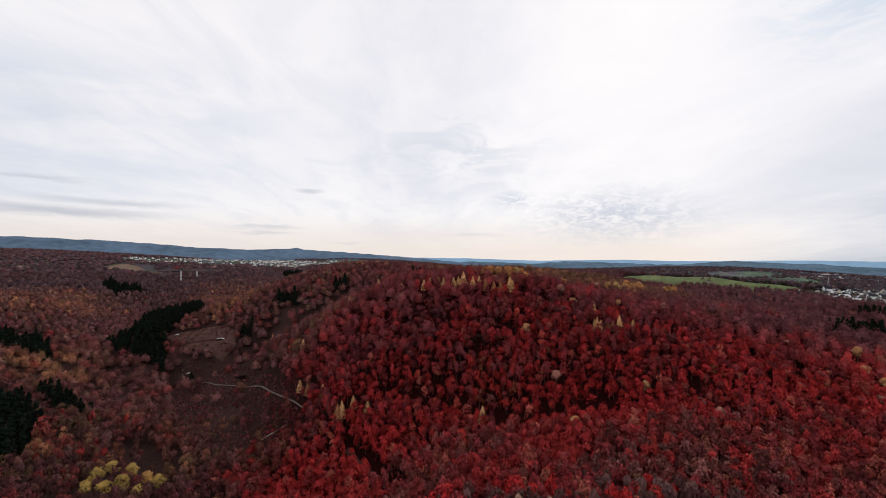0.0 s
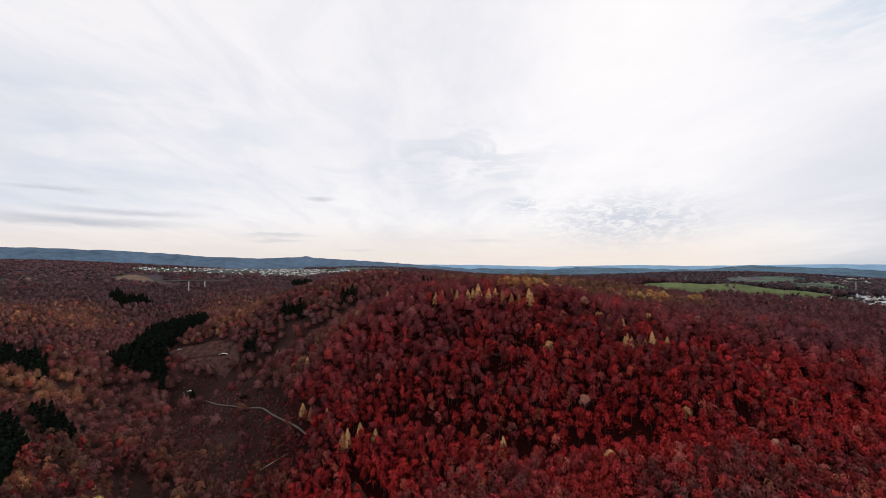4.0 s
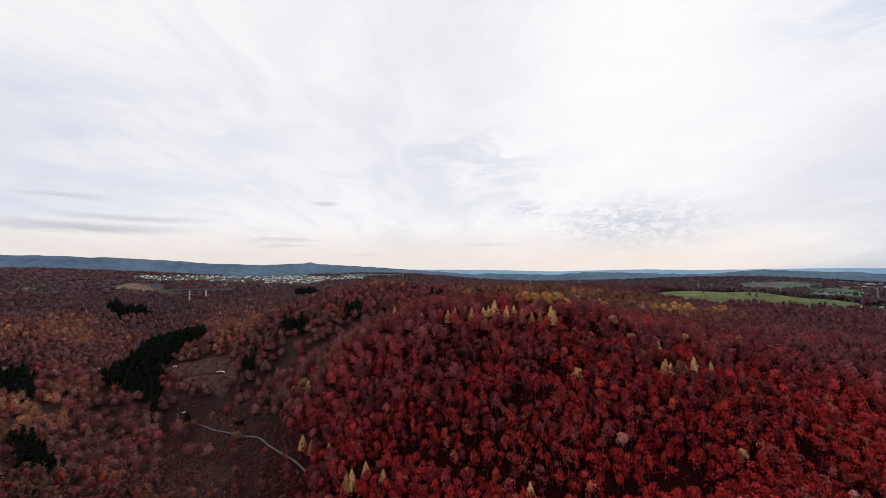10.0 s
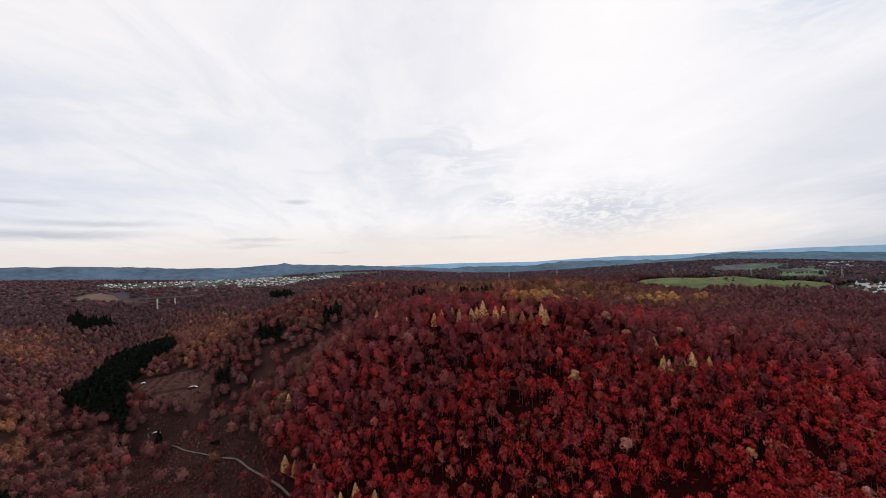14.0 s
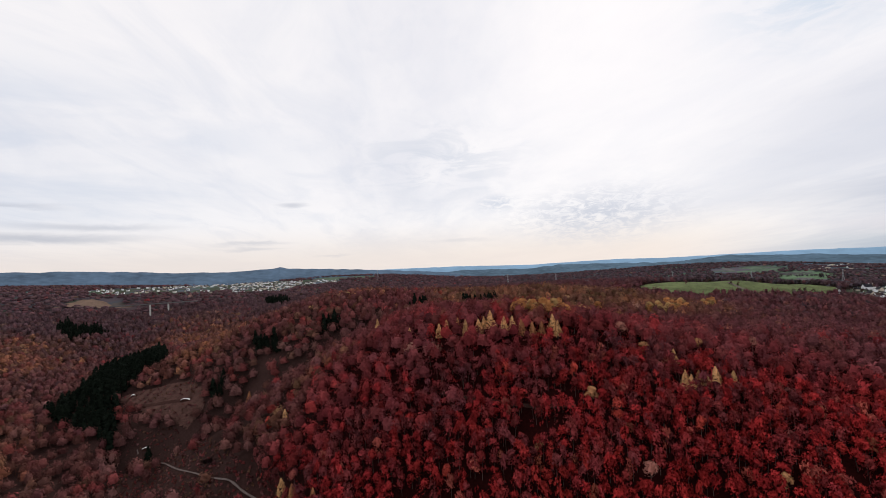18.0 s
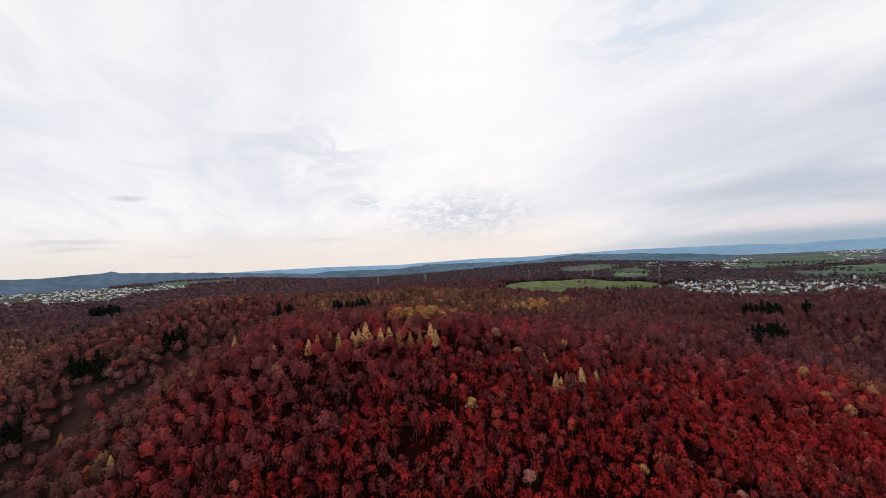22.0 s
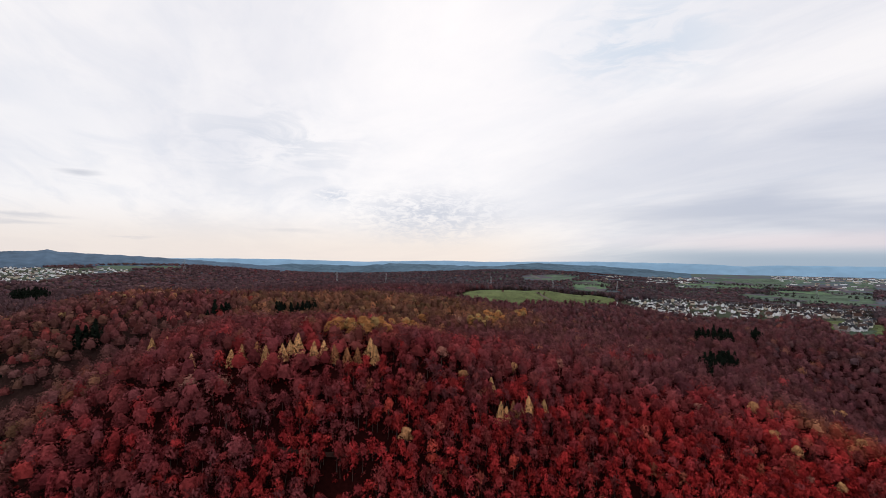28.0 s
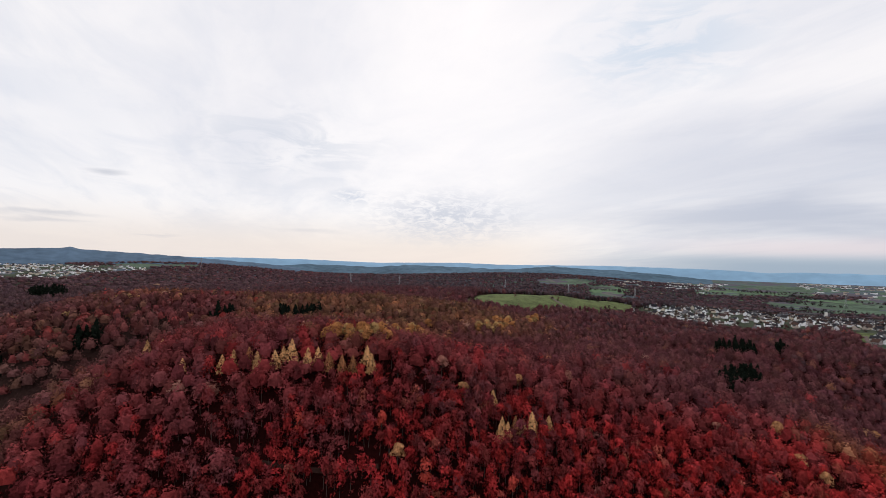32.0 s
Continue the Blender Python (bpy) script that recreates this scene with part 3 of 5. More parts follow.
track("farm_lane", TRACK_E, 6.0, 1.1, GRAVEL, "pale lane at the wood's edge")
track("forest_track", TRACK_F, 2.4, 0.6, MUD, "track contouring the beech slope")


# ---------------------------------------------------------------- trees
R = np.random.default_rng(7)


def tufts(centres, normals, size, rng, upright=0.0, jitter=0.55):
    """Small leaf sprays: one triangle each, facing roughly outward."""
    m = len(centres)
    n = normals + rng.normal(0, jitter, (m, 3))
    n /= np.linalg.norm(n, axis=1)[:, None]
    u = np.cross(n, rng.normal(0, 1, (m, 3)) * (1, 1, 1 - upright) + (0, 0, 0.001))
    u /= np.linalg.norm(u, axis=1)[:, None] + 1e-9
    v = np.cross(n, u)
    if upright:
        k = np.where(np.abs(u[:, 2:]) > np.abs(v[:, 2:]), 1, 0)
        u, v = u * (1 + upright * k), v * (1 + upright * (1 - k))
    s = (size * rng.uniform(0.6, 1.4, m))[:, None]
    a = rng.uniform(-0.4, 0.4, m)[:, None]
    return np.stack([centres - u * s * 0.6 - v * s * 0.4, centres + u * s * 0.6 - v * s * (0.4 + a * 0.5), centres + v * s * 0.8 + u * s * a], 1)


def twigs(centres, normals, size, rng, lift=0.8):
    """Slender leafy shoots: one long triangle each, reaching up and out of the crown."""
    m = len(centres)
    d = normals * 0.7 + (0, 0, lift) + rng.normal(0, 0.35, (m, 3))
    d /= np.linalg.norm(d, axis=1)[:, None]
    w = np.cross(d, rng.normal(0, 1, (m, 3)))
    w /= np.linalg.norm(w, axis=1)[:, None] + 1e-9
    s = (size * rng.uniform(0.6, 1.4, m))[:, None]
    return np.stack([centres - d * s * 0.5 - w * s * 0.24, centres - d * s * 0.4 + w * s * 0.24, centres + d * s * 0.9], 1)


def crown_points(kind, m, rng):
    """Places and outward directions over a crown of unit width, height along z, by kind."""
    if kind in ("larch", "spruce"):
        t = rng.uniform(0, 1, m) ** 0.75
        h = 1 - t
        a = rng.uniform(0, 2 * np.pi, m)
        tier = 0.78 + 0.22 * np.abs(np.sin(h * 21 + rng.uniform(0, 6)))
        r = 0.5 * t ** 0.8 * tier * (1 + 0.22 * np.sin(a * 3 + h * 5 + rng.uniform(0, 6))) * rng.uniform(0.7, 1.05, m)
        p = np.stack([r * np.cos(a), r * np.sin(a), h], 1)
        n = np.stack([np.cos(a), np.sin(a), np.full(m, 0.75)], 1)
        return p, n
    if kind == "dome":
        d = rng.normal(0, 1, (m, 3))
        d[:, 2] = np.abs(d[:, 2]) * 1.1 - 0.25
        d /= np.linalg.norm(d, axis=1)[:, None]
        a, e = np.arctan2(d[:, 1], d[:, 0]), d[:, 2]
        lump = 1 + 0.16 * np.sin(3 * a + rng.uniform(0, 6) + 2 * e) + 0.10 * np.sin(5 * a - 7 * e + rng.uniform(0, 6))
        p = d * (0.5, 0.5, 0.62) * (lump * rng.uniform(0.86, 1.03, m))[:, None] + (0, 0, 0.36)
        return p, d + (0, 0, 0.2)
    k = {"beech": 9, "oak": 8, "birch": 7}[kind]
    ca = rng.uniform(0, 2 * np.pi, k) + np.arange(k) * 2.4
    ch = rng.uniform(0.25, 0.80, k)
    cr = rng.uniform(0.10, 0.30, k) * np.sqrt(np.clip(1.15 - ch, 0.1, 1))
    C = np.stack([cr * np.cos(ca), cr * np.sin(ca), ch], 1)
    C[0] = (0, 0, 0.78)
    rad = rng.uniform(0.17, 0.27, k)
    w = rng.integers(0, k, m)
    d = rng.normal(0, 1, (m, 3))
    d[:, 2] = np.where(rng.random(m) < 0.72, np.abs(d[:, 2]), d[:, 2])
    d /= np.linalg.norm(d, axis=1)[:, None]
    p = C[w] + d * rad[w][:, None] * (1, 1, 0.85) * rng.uniform(0.75, 1.08, m)[:, None]
    return p, d


def crown_template(kind, m, size, seed, width, tall, base):
    """Triangles of a crown in metres, and the way each faces as part of the whole crown; base: height of its underside."""
    rng = np.random.default_rng(seed)
    p, n = crown_points(kind, m, rng)
    out = 0.5 * n + 1.3 * (p - (0, 0, 0.42)) * (1.5, 1.5, 1.2) + (0, 0, 0.15) + rng.normal(0, 0.22, p.shape)
    out /= np.linalg.norm(out, axis=1)[:, None]
    p = p * (width, width, tall) + (0, 0, base)
    up = {"beech": 0.35, "birch": 0.5}.get(kind, 0.0)
    if kind in ("larch", "spruce"):
        return tufts(p, n, size, rng, up, {"spruce": 0.35, "larch": 0.6}[kind]), out
    k = int(m * {"oak": 0.12, "dome": 0.12}.get(kind, 0.4))
    t = np.concatenate([twigs(p[:k], n[:k], size * 1.25, rng), tufts(p[k:], n[k:], size, rng, up, {"oak": 0.30, "dome": 0.30}.get(kind, 0.36))])
    turned = np.einsum("ij,ij->i", np.cross(t[:, 1] - t[:, 0], t[:, 2] - t[:, 0]), out) < 0
    t[turned] = t[turned][:, ::-1]
    return t, out


def dome_body(seg, seed, width, tall, base):
    """The dense inner leafage of a round crown, and the way each face looks."""
    rng = np.random.default_rng(seed + 7000)
    a = np.arange(seg) * 2 * np.pi / seg
    e = np.array([0.95, 0.35, -0.35])[:, None] + rng.uniform(-0.15, 0.15, (3, seg))
    lump = 0.70 * (1 + 0.16 * np.sin(3 * a + rng.uniform(0, 6) + 2 * e) + rng.uniform(-0.07, 0.07, (3, seg)))
    P = np.stack([0.5 * lump * np.cos(e) * np.cos(a), 0.5 * lump * np.cos(e) * np.sin(a), 0.62 * lump * np.sin(e) + 0.36], 2)
    tip = np.array((0, 0, 0.36 + 0.62 * 0.70))
    T = []
    for k in range(seg):
        j = (k + 1) % seg
        T.append((tip, P[0, k], P[0, j]))
        for i in range(2):
            T += [(P[i, k], P[i + 1, k], P[i + 1, j]), (P[i, k], P[i + 1, j], P[i, j])]
    T = np.array(T)
    out = (T.mean(1) - (0, 0, 0.38)) * (1.5, 1.5, 1.3) + (0, 0, 0.1) + rng.normal(0, 0.12, (len(T), 3))
    return T * (width, width, tall) + (0, 0, base), out / np.linalg.norm(out, axis=1)[:, None]


def tri_mesh(name, tris, cols, mat, facing=None):
    m = len(tris)
    me = bpy.data.meshes.new(name)
    me.vertices.add(3 * m)
    me.vertices.foreach_set("co", np.ascontiguousarray(tris, np.float32).ravel())
    me.loops.add(3 * m)
    me.loops.foreach_set("vertex_index", np.arange(3 * m, dtype=np.int32))
    me.polygons.add(m)
    me.polygons.foreach_set("loop_start", np.arange(0, 3 * m, 3, dtype=np.int32))
    me.update(calc_edges=True)
    if facing is not None:
        at = me.attributes.new("facing", "FLOAT_VECTOR", "FACE")
        at.data.foreach_set("vector", np.ascontiguousarray(facing, np.float32).ravel())
    if cols is not None:
        at = me.attributes.new("leaf", "FLOAT_COLOR", "FACE")
        at.data.foreach_set("color", np.concatenate([cols, np.ones((m, 1))], 1).astype(np.float32).ravel())
    me.materials.append(mat)
    return me


# leaf colours by kind of tree; dusk and dim hold painted distance haze
HUES = {
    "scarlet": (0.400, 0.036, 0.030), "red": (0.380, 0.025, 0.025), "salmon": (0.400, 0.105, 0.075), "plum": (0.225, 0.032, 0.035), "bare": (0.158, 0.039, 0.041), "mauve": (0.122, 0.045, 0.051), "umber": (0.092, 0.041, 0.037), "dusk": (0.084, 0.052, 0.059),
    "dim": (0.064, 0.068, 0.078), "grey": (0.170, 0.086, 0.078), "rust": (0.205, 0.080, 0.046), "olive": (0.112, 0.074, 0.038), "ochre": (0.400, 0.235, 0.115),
    "evergreen": (0.022, 0.030, 0.018), "oak": (0.430, 0.180, 0.082), "pale": (0.500, 0.300, 0.220), "yellow": (0.680, 0.360, 0.160)}
NAMES = list(HUES)
TABLE = np.array([HUES[n] for n in NAMES])


def wave(x, y, s, k):
    """A slow, uneven pattern over the plan, from 0 to 1."""
    return 0.5 + 0.25 * (np.sin(x / s + 2.1 * k + 1.3 * np.sin(y / s * 0.8 + k)) + np.sin(y / s * 1.1 - k + 1.1 * np.sin(x / s * 0.7 + 2 * k)))


# oaks and other orange trees keep to these parts of the woods: place, reach
ORANGE = [(66, 488, 20), (140, 605, 30), (262, 650, 36), (375, 760, 40), (-340, 745, 40), (-480, 1010, 60), (-770, 950, 75), (-690, 830, 70), (-685, 755, 45), (-490, 545, 42), (-445, 520, 34), (-298, 438, 14), (-235, 390, 26), (-205, 362, 18), (-308, 356, 20), (420, 365, 30), (-538, 1180, 60), (-120, 800, 34)]


def shares(x, y):
    """How common each autumn colour is about a place in the woods; hazed hues take over far off."""
    n = len(x)
    slope = smooth(-190, -100, x) * smooth(640, 420, y)              # the red beech slope
    valley = smooth(-90, -180, x)
    rest = np.clip(1 - slope - valley, 0, 1)
    orange = np.zeros(n)
    for ox, oy, reach in ORANGE:
        orange = np.maximum(orange, np.exp(-(np.hypot(x - ox, y - oy) / reach) ** 2))
    orange = np.clip(orange * (0.4 + 1.2 * wave(x, y, 23, 1.0)), 0, 1)
    W = np.zeros((n, len(NAMES)))
    col = {k: i for i, k in enumerate(NAMES)}
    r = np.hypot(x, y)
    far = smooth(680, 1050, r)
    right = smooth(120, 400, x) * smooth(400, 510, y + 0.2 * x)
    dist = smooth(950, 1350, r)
    low = smooth(430, 320, y)
    plateau = smooth(600, 690, y) * smooth(-60, 40, x) * smooth(400, 260, x) * smooth(930, 800, y)
    crest = np.exp(-((along(x, y, SIDE_VALLEY) - 26) / 11.0) ** 2) * (x < 0) * (y < 660)
    foot = smooth(330, 276, y)
    W[:, col["red"]] = ((0.35 + 2.2 * low * (1 - 0.92 * foot)) * slope + 0.10 * rest) * (1 - 0.95 * right) + 0.03 * valley
    W[:, col["mauve"]] = 0.9 * rest + 2.6 * right + 0.5 * valley + 0.8 * slope * (1 - low)
    W[:, col["scarlet"]] = 0.09 * slope * low
    W[:, col["salmon"]] = 0.16 * slope * low + 0.02 * slope + 0.012 * rest
    W[:, col["plum"]] = (0.9 * slope + 0.15 * rest) * (1 - 0.9 * right) + 0.35 * valley
    W[:, col["bare"]] = (1.0 - 0.85 * low) * slope * (1 - 0.5 * right) + 0.8 * rest + 0.5 * valley
    W[:, col["umber"]] = 0.8 * rest + 1.6 * valley + 1.6 * plateau + 0.5 * right + 0.7 * foot * slope
    W[:, col["rust"]] = 0.04 * slope + 0.08 * rest + 0.05 * valley + 2.2 * orange + 1.5 * plateau
    W[:, col["oak"]] = 0.01 * rest + 0.012 * valley + 1.3 * orange + 0.5 * plateau
    W[:, col["ochre"]] = 0.01 * rest + 0.008 * valley + 0.25 * orange + 0.1 * plateau
    W[:, col["olive"]] = 0.02 * rest + 0.30 * valley + 1.2 * plateau
    W[:, col["grey"]] = 0.02 * slope + 0.02 * rest + 0.30 * valley + 1.8 * crest + 0.25 * foot * slope
    for k in ("red", "plum", "bare", "mauve"):
        W[:, col[k]] *= 1 - 0.85 * plateau
    # autumn colours give way with distance to the haze-tinted dusk and dim
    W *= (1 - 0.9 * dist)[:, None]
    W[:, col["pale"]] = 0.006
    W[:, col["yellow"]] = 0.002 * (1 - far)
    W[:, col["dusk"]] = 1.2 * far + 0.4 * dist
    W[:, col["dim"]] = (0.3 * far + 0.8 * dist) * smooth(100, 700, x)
    W += 1e-4
    return W / W.sum(1, keepdims=True)


def hue_of(x, y, rng):
    """Which autumn or hazed colour a tree of the woods wears, by where it grows."""
    n = len(x)
    c = np.cumsum(shares(x, y), 1)
    # neighbours tend to match: rank a slow pattern with some chance in it
    q = 0.45 * wave(x, y, 26, 0.7) + 0.3 * wave(x, y, 9.5, 1.9) + 0.40 * rng.random(n)
    u = np.empty(n)
    u[np.argsort(q)] = (np.arange(n) + 0.5) / max(n, 1)
    u = (u + 0.37 * wave(x, y, 190, 3.0)) % 1.0
    return (c < u[:, None]).sum(1).clip(0, len(NAMES) - 1)


def scatter(x0, x1, y0, y1, step, rng):
    gx, gy = np.meshgrid(np.arange(x0, x1, step), np.arange(y0, y1, step * 0.9))
    gx = gx + (np.arange(gx.shape[0]) % 2)[:, None] * step / 2
    return gx.ravel() + rng.uniform(-0.42, 0.42, gx.size) * step, gy.ravel() + rng.uniform(-0.42, 0.42, gy.size) * step


def in_view(x, y, lo=-50, hi=72):
    """The sector of country that the flight overlooks."""
    a = np.degrees(np.arctan2(x, y - 20))
    return (a > lo) & (a < hi)


TRACKS = ((TRACK_A, 4.5), (TRACK_B, 5), (TRACK_C, 4.5), (TRACK_D, 8), (TRACK_E, 8), (TRACK_F, 3.0), (GULLY, 3.4))


def free(x, y):
    ok = np.ones(len(x), bool)
    for p in OPEN_LAND:
        ok &= ~inside(x, y, p)
    for p in SPRUCE_STANDS:
        ok &= ~inside(x, y, p)
    for line, w in TRACKS:
        ok &= along(x, y, line) > w
    return ok


def forest(name, x, y, hue, m, size, width, tall, base, label, rng, variants=6, trunks=False, round_heads=False):
    """Woodland as one mass of separate trees, each a leafy mass feathered with sprays."""
    tpl = {k: [crown_template(k, m, size, 40 + i, 1.0 * width, tall, base) for i in range(variants)] for k in ("beech", "oak", "birch", "dome")}
    if round_heads:
        body = [dome_body(5 if m > 60 else 4, 40 + i, 1.0 * width, tall, base) for i in range(variants)]
        tpl["dome"] = [tuple(np.concatenate(q) for q in zip(b, t)) for b, t in zip(body, tpl["dome"])]
    kinds = np.array([{"oak": 1, "ochre": 1, "rust": 1, "olive": 1, "grey": 2, "pale": 2}.get(n, 0) for n in NAMES])[hue]
    if round_heads:
        kinds = np.full(len(x), 3)
    var = rng.integers(0, variants, len(x))
    z = height(x, y)
    s = rng.uniform(0.78, 1.2, len(x))
    sz = rng.uniform(0.74, 1.22, len(x))
    rot = rng.uniform(0, 2 * np.pi, len(x))
    own = 0.38 if round_heads else 0.6
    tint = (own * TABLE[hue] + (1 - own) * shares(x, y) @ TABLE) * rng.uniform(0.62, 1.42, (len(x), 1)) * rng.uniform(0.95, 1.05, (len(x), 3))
    T, C, N = [], [], []
    for ki, k in enumerate(("beech", "oak", "birch", "dome")):
        for v in range(variants):
            i = np.nonzero((kinds == ki) & (var == v))[0]
            if not len(i):
                continue
            t, out = tpl[k][v]
            ca, sa = np.cos(rot[i])[:, None, None], np.sin(rot[i])[:, None, None]
            X = t[None, :, :, 0] * s[i][:, None, None]
            Y = t[None, :, :, 1] * s[i][:, None, None]
            P = np.empty((len(i),) + t.shape, np.float32)
            P[..., 0] = X * ca - Y * sa + x[i][:, None, None]
            P[..., 1] = X * sa + Y * ca + y[i][:, None, None]
            P[..., 2] = t[None, :, :, 2] * sz[i][:, None, None] + z[i][:, None, None]
            T.append(P.reshape(-1, 3, 3))
            ca, sa = ca[:, :, 0], sa[:, :, 0]
            N.append(np.stack([out[:, 0] * ca - out[:, 1] * sa, out[:, 0] * sa + out[:, 1] * ca, np.repeat(out[None, :, 2], len(i), 0)], 2).reshape(-1, 3))
            C.append((tint[i][:, None, :] * rng.uniform(0.82, 1.18, (len(i), len(t), 1))).reshape(-1, 3))
    T, C, N = np.concatenate(T), np.concatenate(C), np.concatenate(N)
    ob = new(name, tri_mesh(name, T, C, LEAF, N))
    tagged(ob, label, "trees", "", "stuff")
    if trunks:
        n = len(x)
        w = 0.22 * s
        a = rng.uniform(0, 6.28, n)
        base_pts = np.stack([x, y, z - 0.5], 1)
        lean = rng.normal(0, 0.6, (n, 2))
        topz = np.stack([x + lean[:, 0], y + lean[:, 1], z + (base + 0.75 * tall) * sz], 1)
        Q = []
        for k in range(3):
            o0 = np.stack([np.cos(a + k * 2.1) * w, np.sin(a + k * 2.1) * w, 0 * w], 1)
            o1 = np.stack([np.cos(a + k * 2.1 + 2.1) * w, np.sin(a + k * 2.1 + 2.1) * w, 0 * w], 1)
            Q.append(np.stack([base_pts + o0, base_pts + o1, topz], 1))
        tr = new("tree_trunks", tri_mesh("tree_trunks", np.concatenate(Q), None, BARK))
        tagged(tr, "grey-brown trunks of the woodland trees", "trunks", "", "stuff")
    return ob


# single trees: built once by kind, then copied
def branch_mesh(name, seed, high, spread, limbs):
    """A tapered trunk with limbs."""
    rr = random.Random(seed)
    bm = bmesh.new()

    def tube(a, b, r0, r1, n=6):
        a, b = Vector(a), Vector(b)
        q = (b - a).to_track_quat("Z", "Y")
        ring = []
        for p, r in ((a, r0), (b, r1)):
            ring.append([bm.verts.new(p + q @ Vector((r * math.cos(6.2832 * k / n), r * math.sin(6.2832 * k / n), 0))) for k in range(n)])
        for k in range(n):
            bm.faces.new((ring[0][k], ring[0][(k + 1) % n], ring[1][(k + 1) % n], ring[1][k]))

    mid = (rr.uniform(-0.3, 0.3), rr.uniform(-0.3, 0.3), high * 0.5)
    top = (rr.uniform(-0.5, 0.5), rr.uniform(-0.5, 0.5), high * 0.93)
    tube((0, 0, -0.6), mid, 0.34, 0.22, 8)
    tube(mid, top, 0.22, 0.05)
    for k in range(limbs):
        h = high * rr.uniform(0.32, 0.8)
        a = k * 2.4 + rr.uniform(-0.4, 0.4)
        f = min(1.0, h / (high * 0.5))
        o = Vector((mid[0] * f, mid[1] * f, h))
        r = spread * rr.uniform(0.55, 0.95) * (1.1 - 0.5 * h / high)
        e = o + Vector((math.cos(a) * r, math.sin(a) * r, r * rr.uniform(0.5, 1.1)))
        tube(o, e, 0.11, 0.03, 5)
        e2 = o.lerp(e, 0.6) + Vector((rr.uniform(-1, 1), rr.uniform(-1, 1), 1.4))
        tube(o.lerp(e, 0.55), e2, 0.06, 0.02, 4)
    me = bpy.data.meshes.new(name)
    bm.to_mesh(me)
    bm.free()
    me.materials.append(BARK)
    return me


def tree_model(name, kind, seed, width, tall, base, m, size, mat, label, category, group):
    root = new(name)
    t = new("trunk", branch_mesh("trunk", seed, base + tall, width * 0.5, {"larch": 6, "spruce": 5}.get(kind, 9)))
    t.parent = root
    leaves, facing = crown_template(kind, m, size, 900 + seed, width, tall, base)
    c = new("crown", tri_mesh("crown", leaves, None, mat, facing))
    c.parent = root
    return tagged(root, label, category, group)


def plant(model, x, y, rng, hue=None, low=0.8, high=1.2, sink=0.0):
    z = float(height(x, y)) - sink
    s = rng.uniform(low, high)
    m = Matrix.Translation((x, y, z)) @ Matrix.Rotation(rng.uniform(0, 6.28), 4, "Z")
    ob = copy_thing(model, m)
    ob.matrix_basis = m @ Matrix.Diagonal((s, s, s * rng.uniform(0.92, 1.1), 1))
    if hue is not None:
        f = rng.uniform(0.75, 1.3)
        for c in ob.children:
            if c.name.startswith("crown"):
                c.color = (hue[0] * f, hue[1] * f, hue[2] * f, 1)
    return ob


def clear_away(models):
    for mdl in models:
        for o in list(mdl.children_recursive) + [mdl]:
            bpy.data.objects.remove(o)


# the woods: near, middle and far
fx, fy = scatter(-760, 760, 190, 640, 5.3, R)
ok = in_view(fx, fy) & free(fx, fy)
OAK_COPSES = [((50, 476), (82, 500), 7, 16), ((110, 578), (165, 634), 9, 14), ((225, 622), (300, 682), 12, 20), ((350, 735), (405, 792), 10, 8)]
COPSE = []
for (ax, ay), (bx, by), wide, count in OAK_COPSES:
    for k in range(count):
        u = (k + R.uniform(0, 1)) / count
        COPSE.append((ax + (bx - ax) * u + R.normal(0, wide * 0.5), ay + (by - ay) * u + R.normal(0, wide * 0.6)))
special = COPSE + TAN_ROW + YELLOW_OAKS + LARCH_A + LARCH_B + LARCH_C + OAK_A + SCARLET_A
for sx, sy in special:
    ok &= np.hypot(fx - sx, fy - sy) > 5.2
thin = inside(fx, fy, FELLED)       # felled ground beside the track
ok &= ~(thin & (R.random(len(fx)) < 0.85))
HOLES = [(33, 373, 6), (29, 377, 6), (37, 372, 6), (103, 328, 7), (114, 330, 7), (115, 319, 7), (126, 321, 7)] + [(a, c, r) for a, c, r in zip(R.uniform(-60, 420, 20), R.uniform(255, 400, 20), R.uniform(3, 6, 20))]
for hx, hy, hr in HOLES:   # gaps in the canopy
    ok &= np.hypot(fx - hx, fy - hy) > hr
wild = smooth(-110, -190, fx)
ok &= R.random(len(fx)) > 0.60 * wild * smooth(0.45, 0.75, wave(fx, fy, 12, 0.9)) + 0.12 * wild
broad = R.random(len(fx)) < smooth(390, 470, fy + 0.45 * np.clip(fx - 120, 0, 400))      # old wood with wide round heads begins here
ok &= ~broad
fx, fy = fx[ok], fy[ok]
hue = hue_of(fx, fy, R)
near = np.hypot(fx / 1.15 - 25, fy - 60)
order = np.argsort(near)
one, rest = order[:300], order[300:]
lim = near[rest] < 420
n1, n2 = rest[lim], rest[~lim]
forest("woodland", fx[n1], fy[n1], hue[n1], 200, 0.76, 9.2, 13.5, 1.0, "dense autumn beech wood with red, plum and rust leaves on the hillside", R, trunks=True)
forest("woodland", fx[n2], fy[n2], hue[n2], 110, 1.0, 9.0, 13.0, 1.5, "autumn woodland in red-brown and ochre across the spur", R)
gx, gy = scatter(-760, 760, 190, 640, 9.6, R)
ok = in_view(gx, gy) & free(gx, gy) & (R.random(len(gx)) < smooth(390, 470, gy + 0.45 * np.clip(gx - 120, 0, 400)))
for sx, sy in special:
    ok &= np.hypot(gx - sx, gy - sy) > 5.0
wild = smooth(-110, -190, gx)
ok &= R.random(len(gx)) > 0.60 * wild * smooth(0.45, 0.75, wave(gx, gy, 12, 0.9)) + 0.10 * wild
ok &= ~(inside(gx, gy, FELLED) & (R.random(len(gx)) < 0.85))
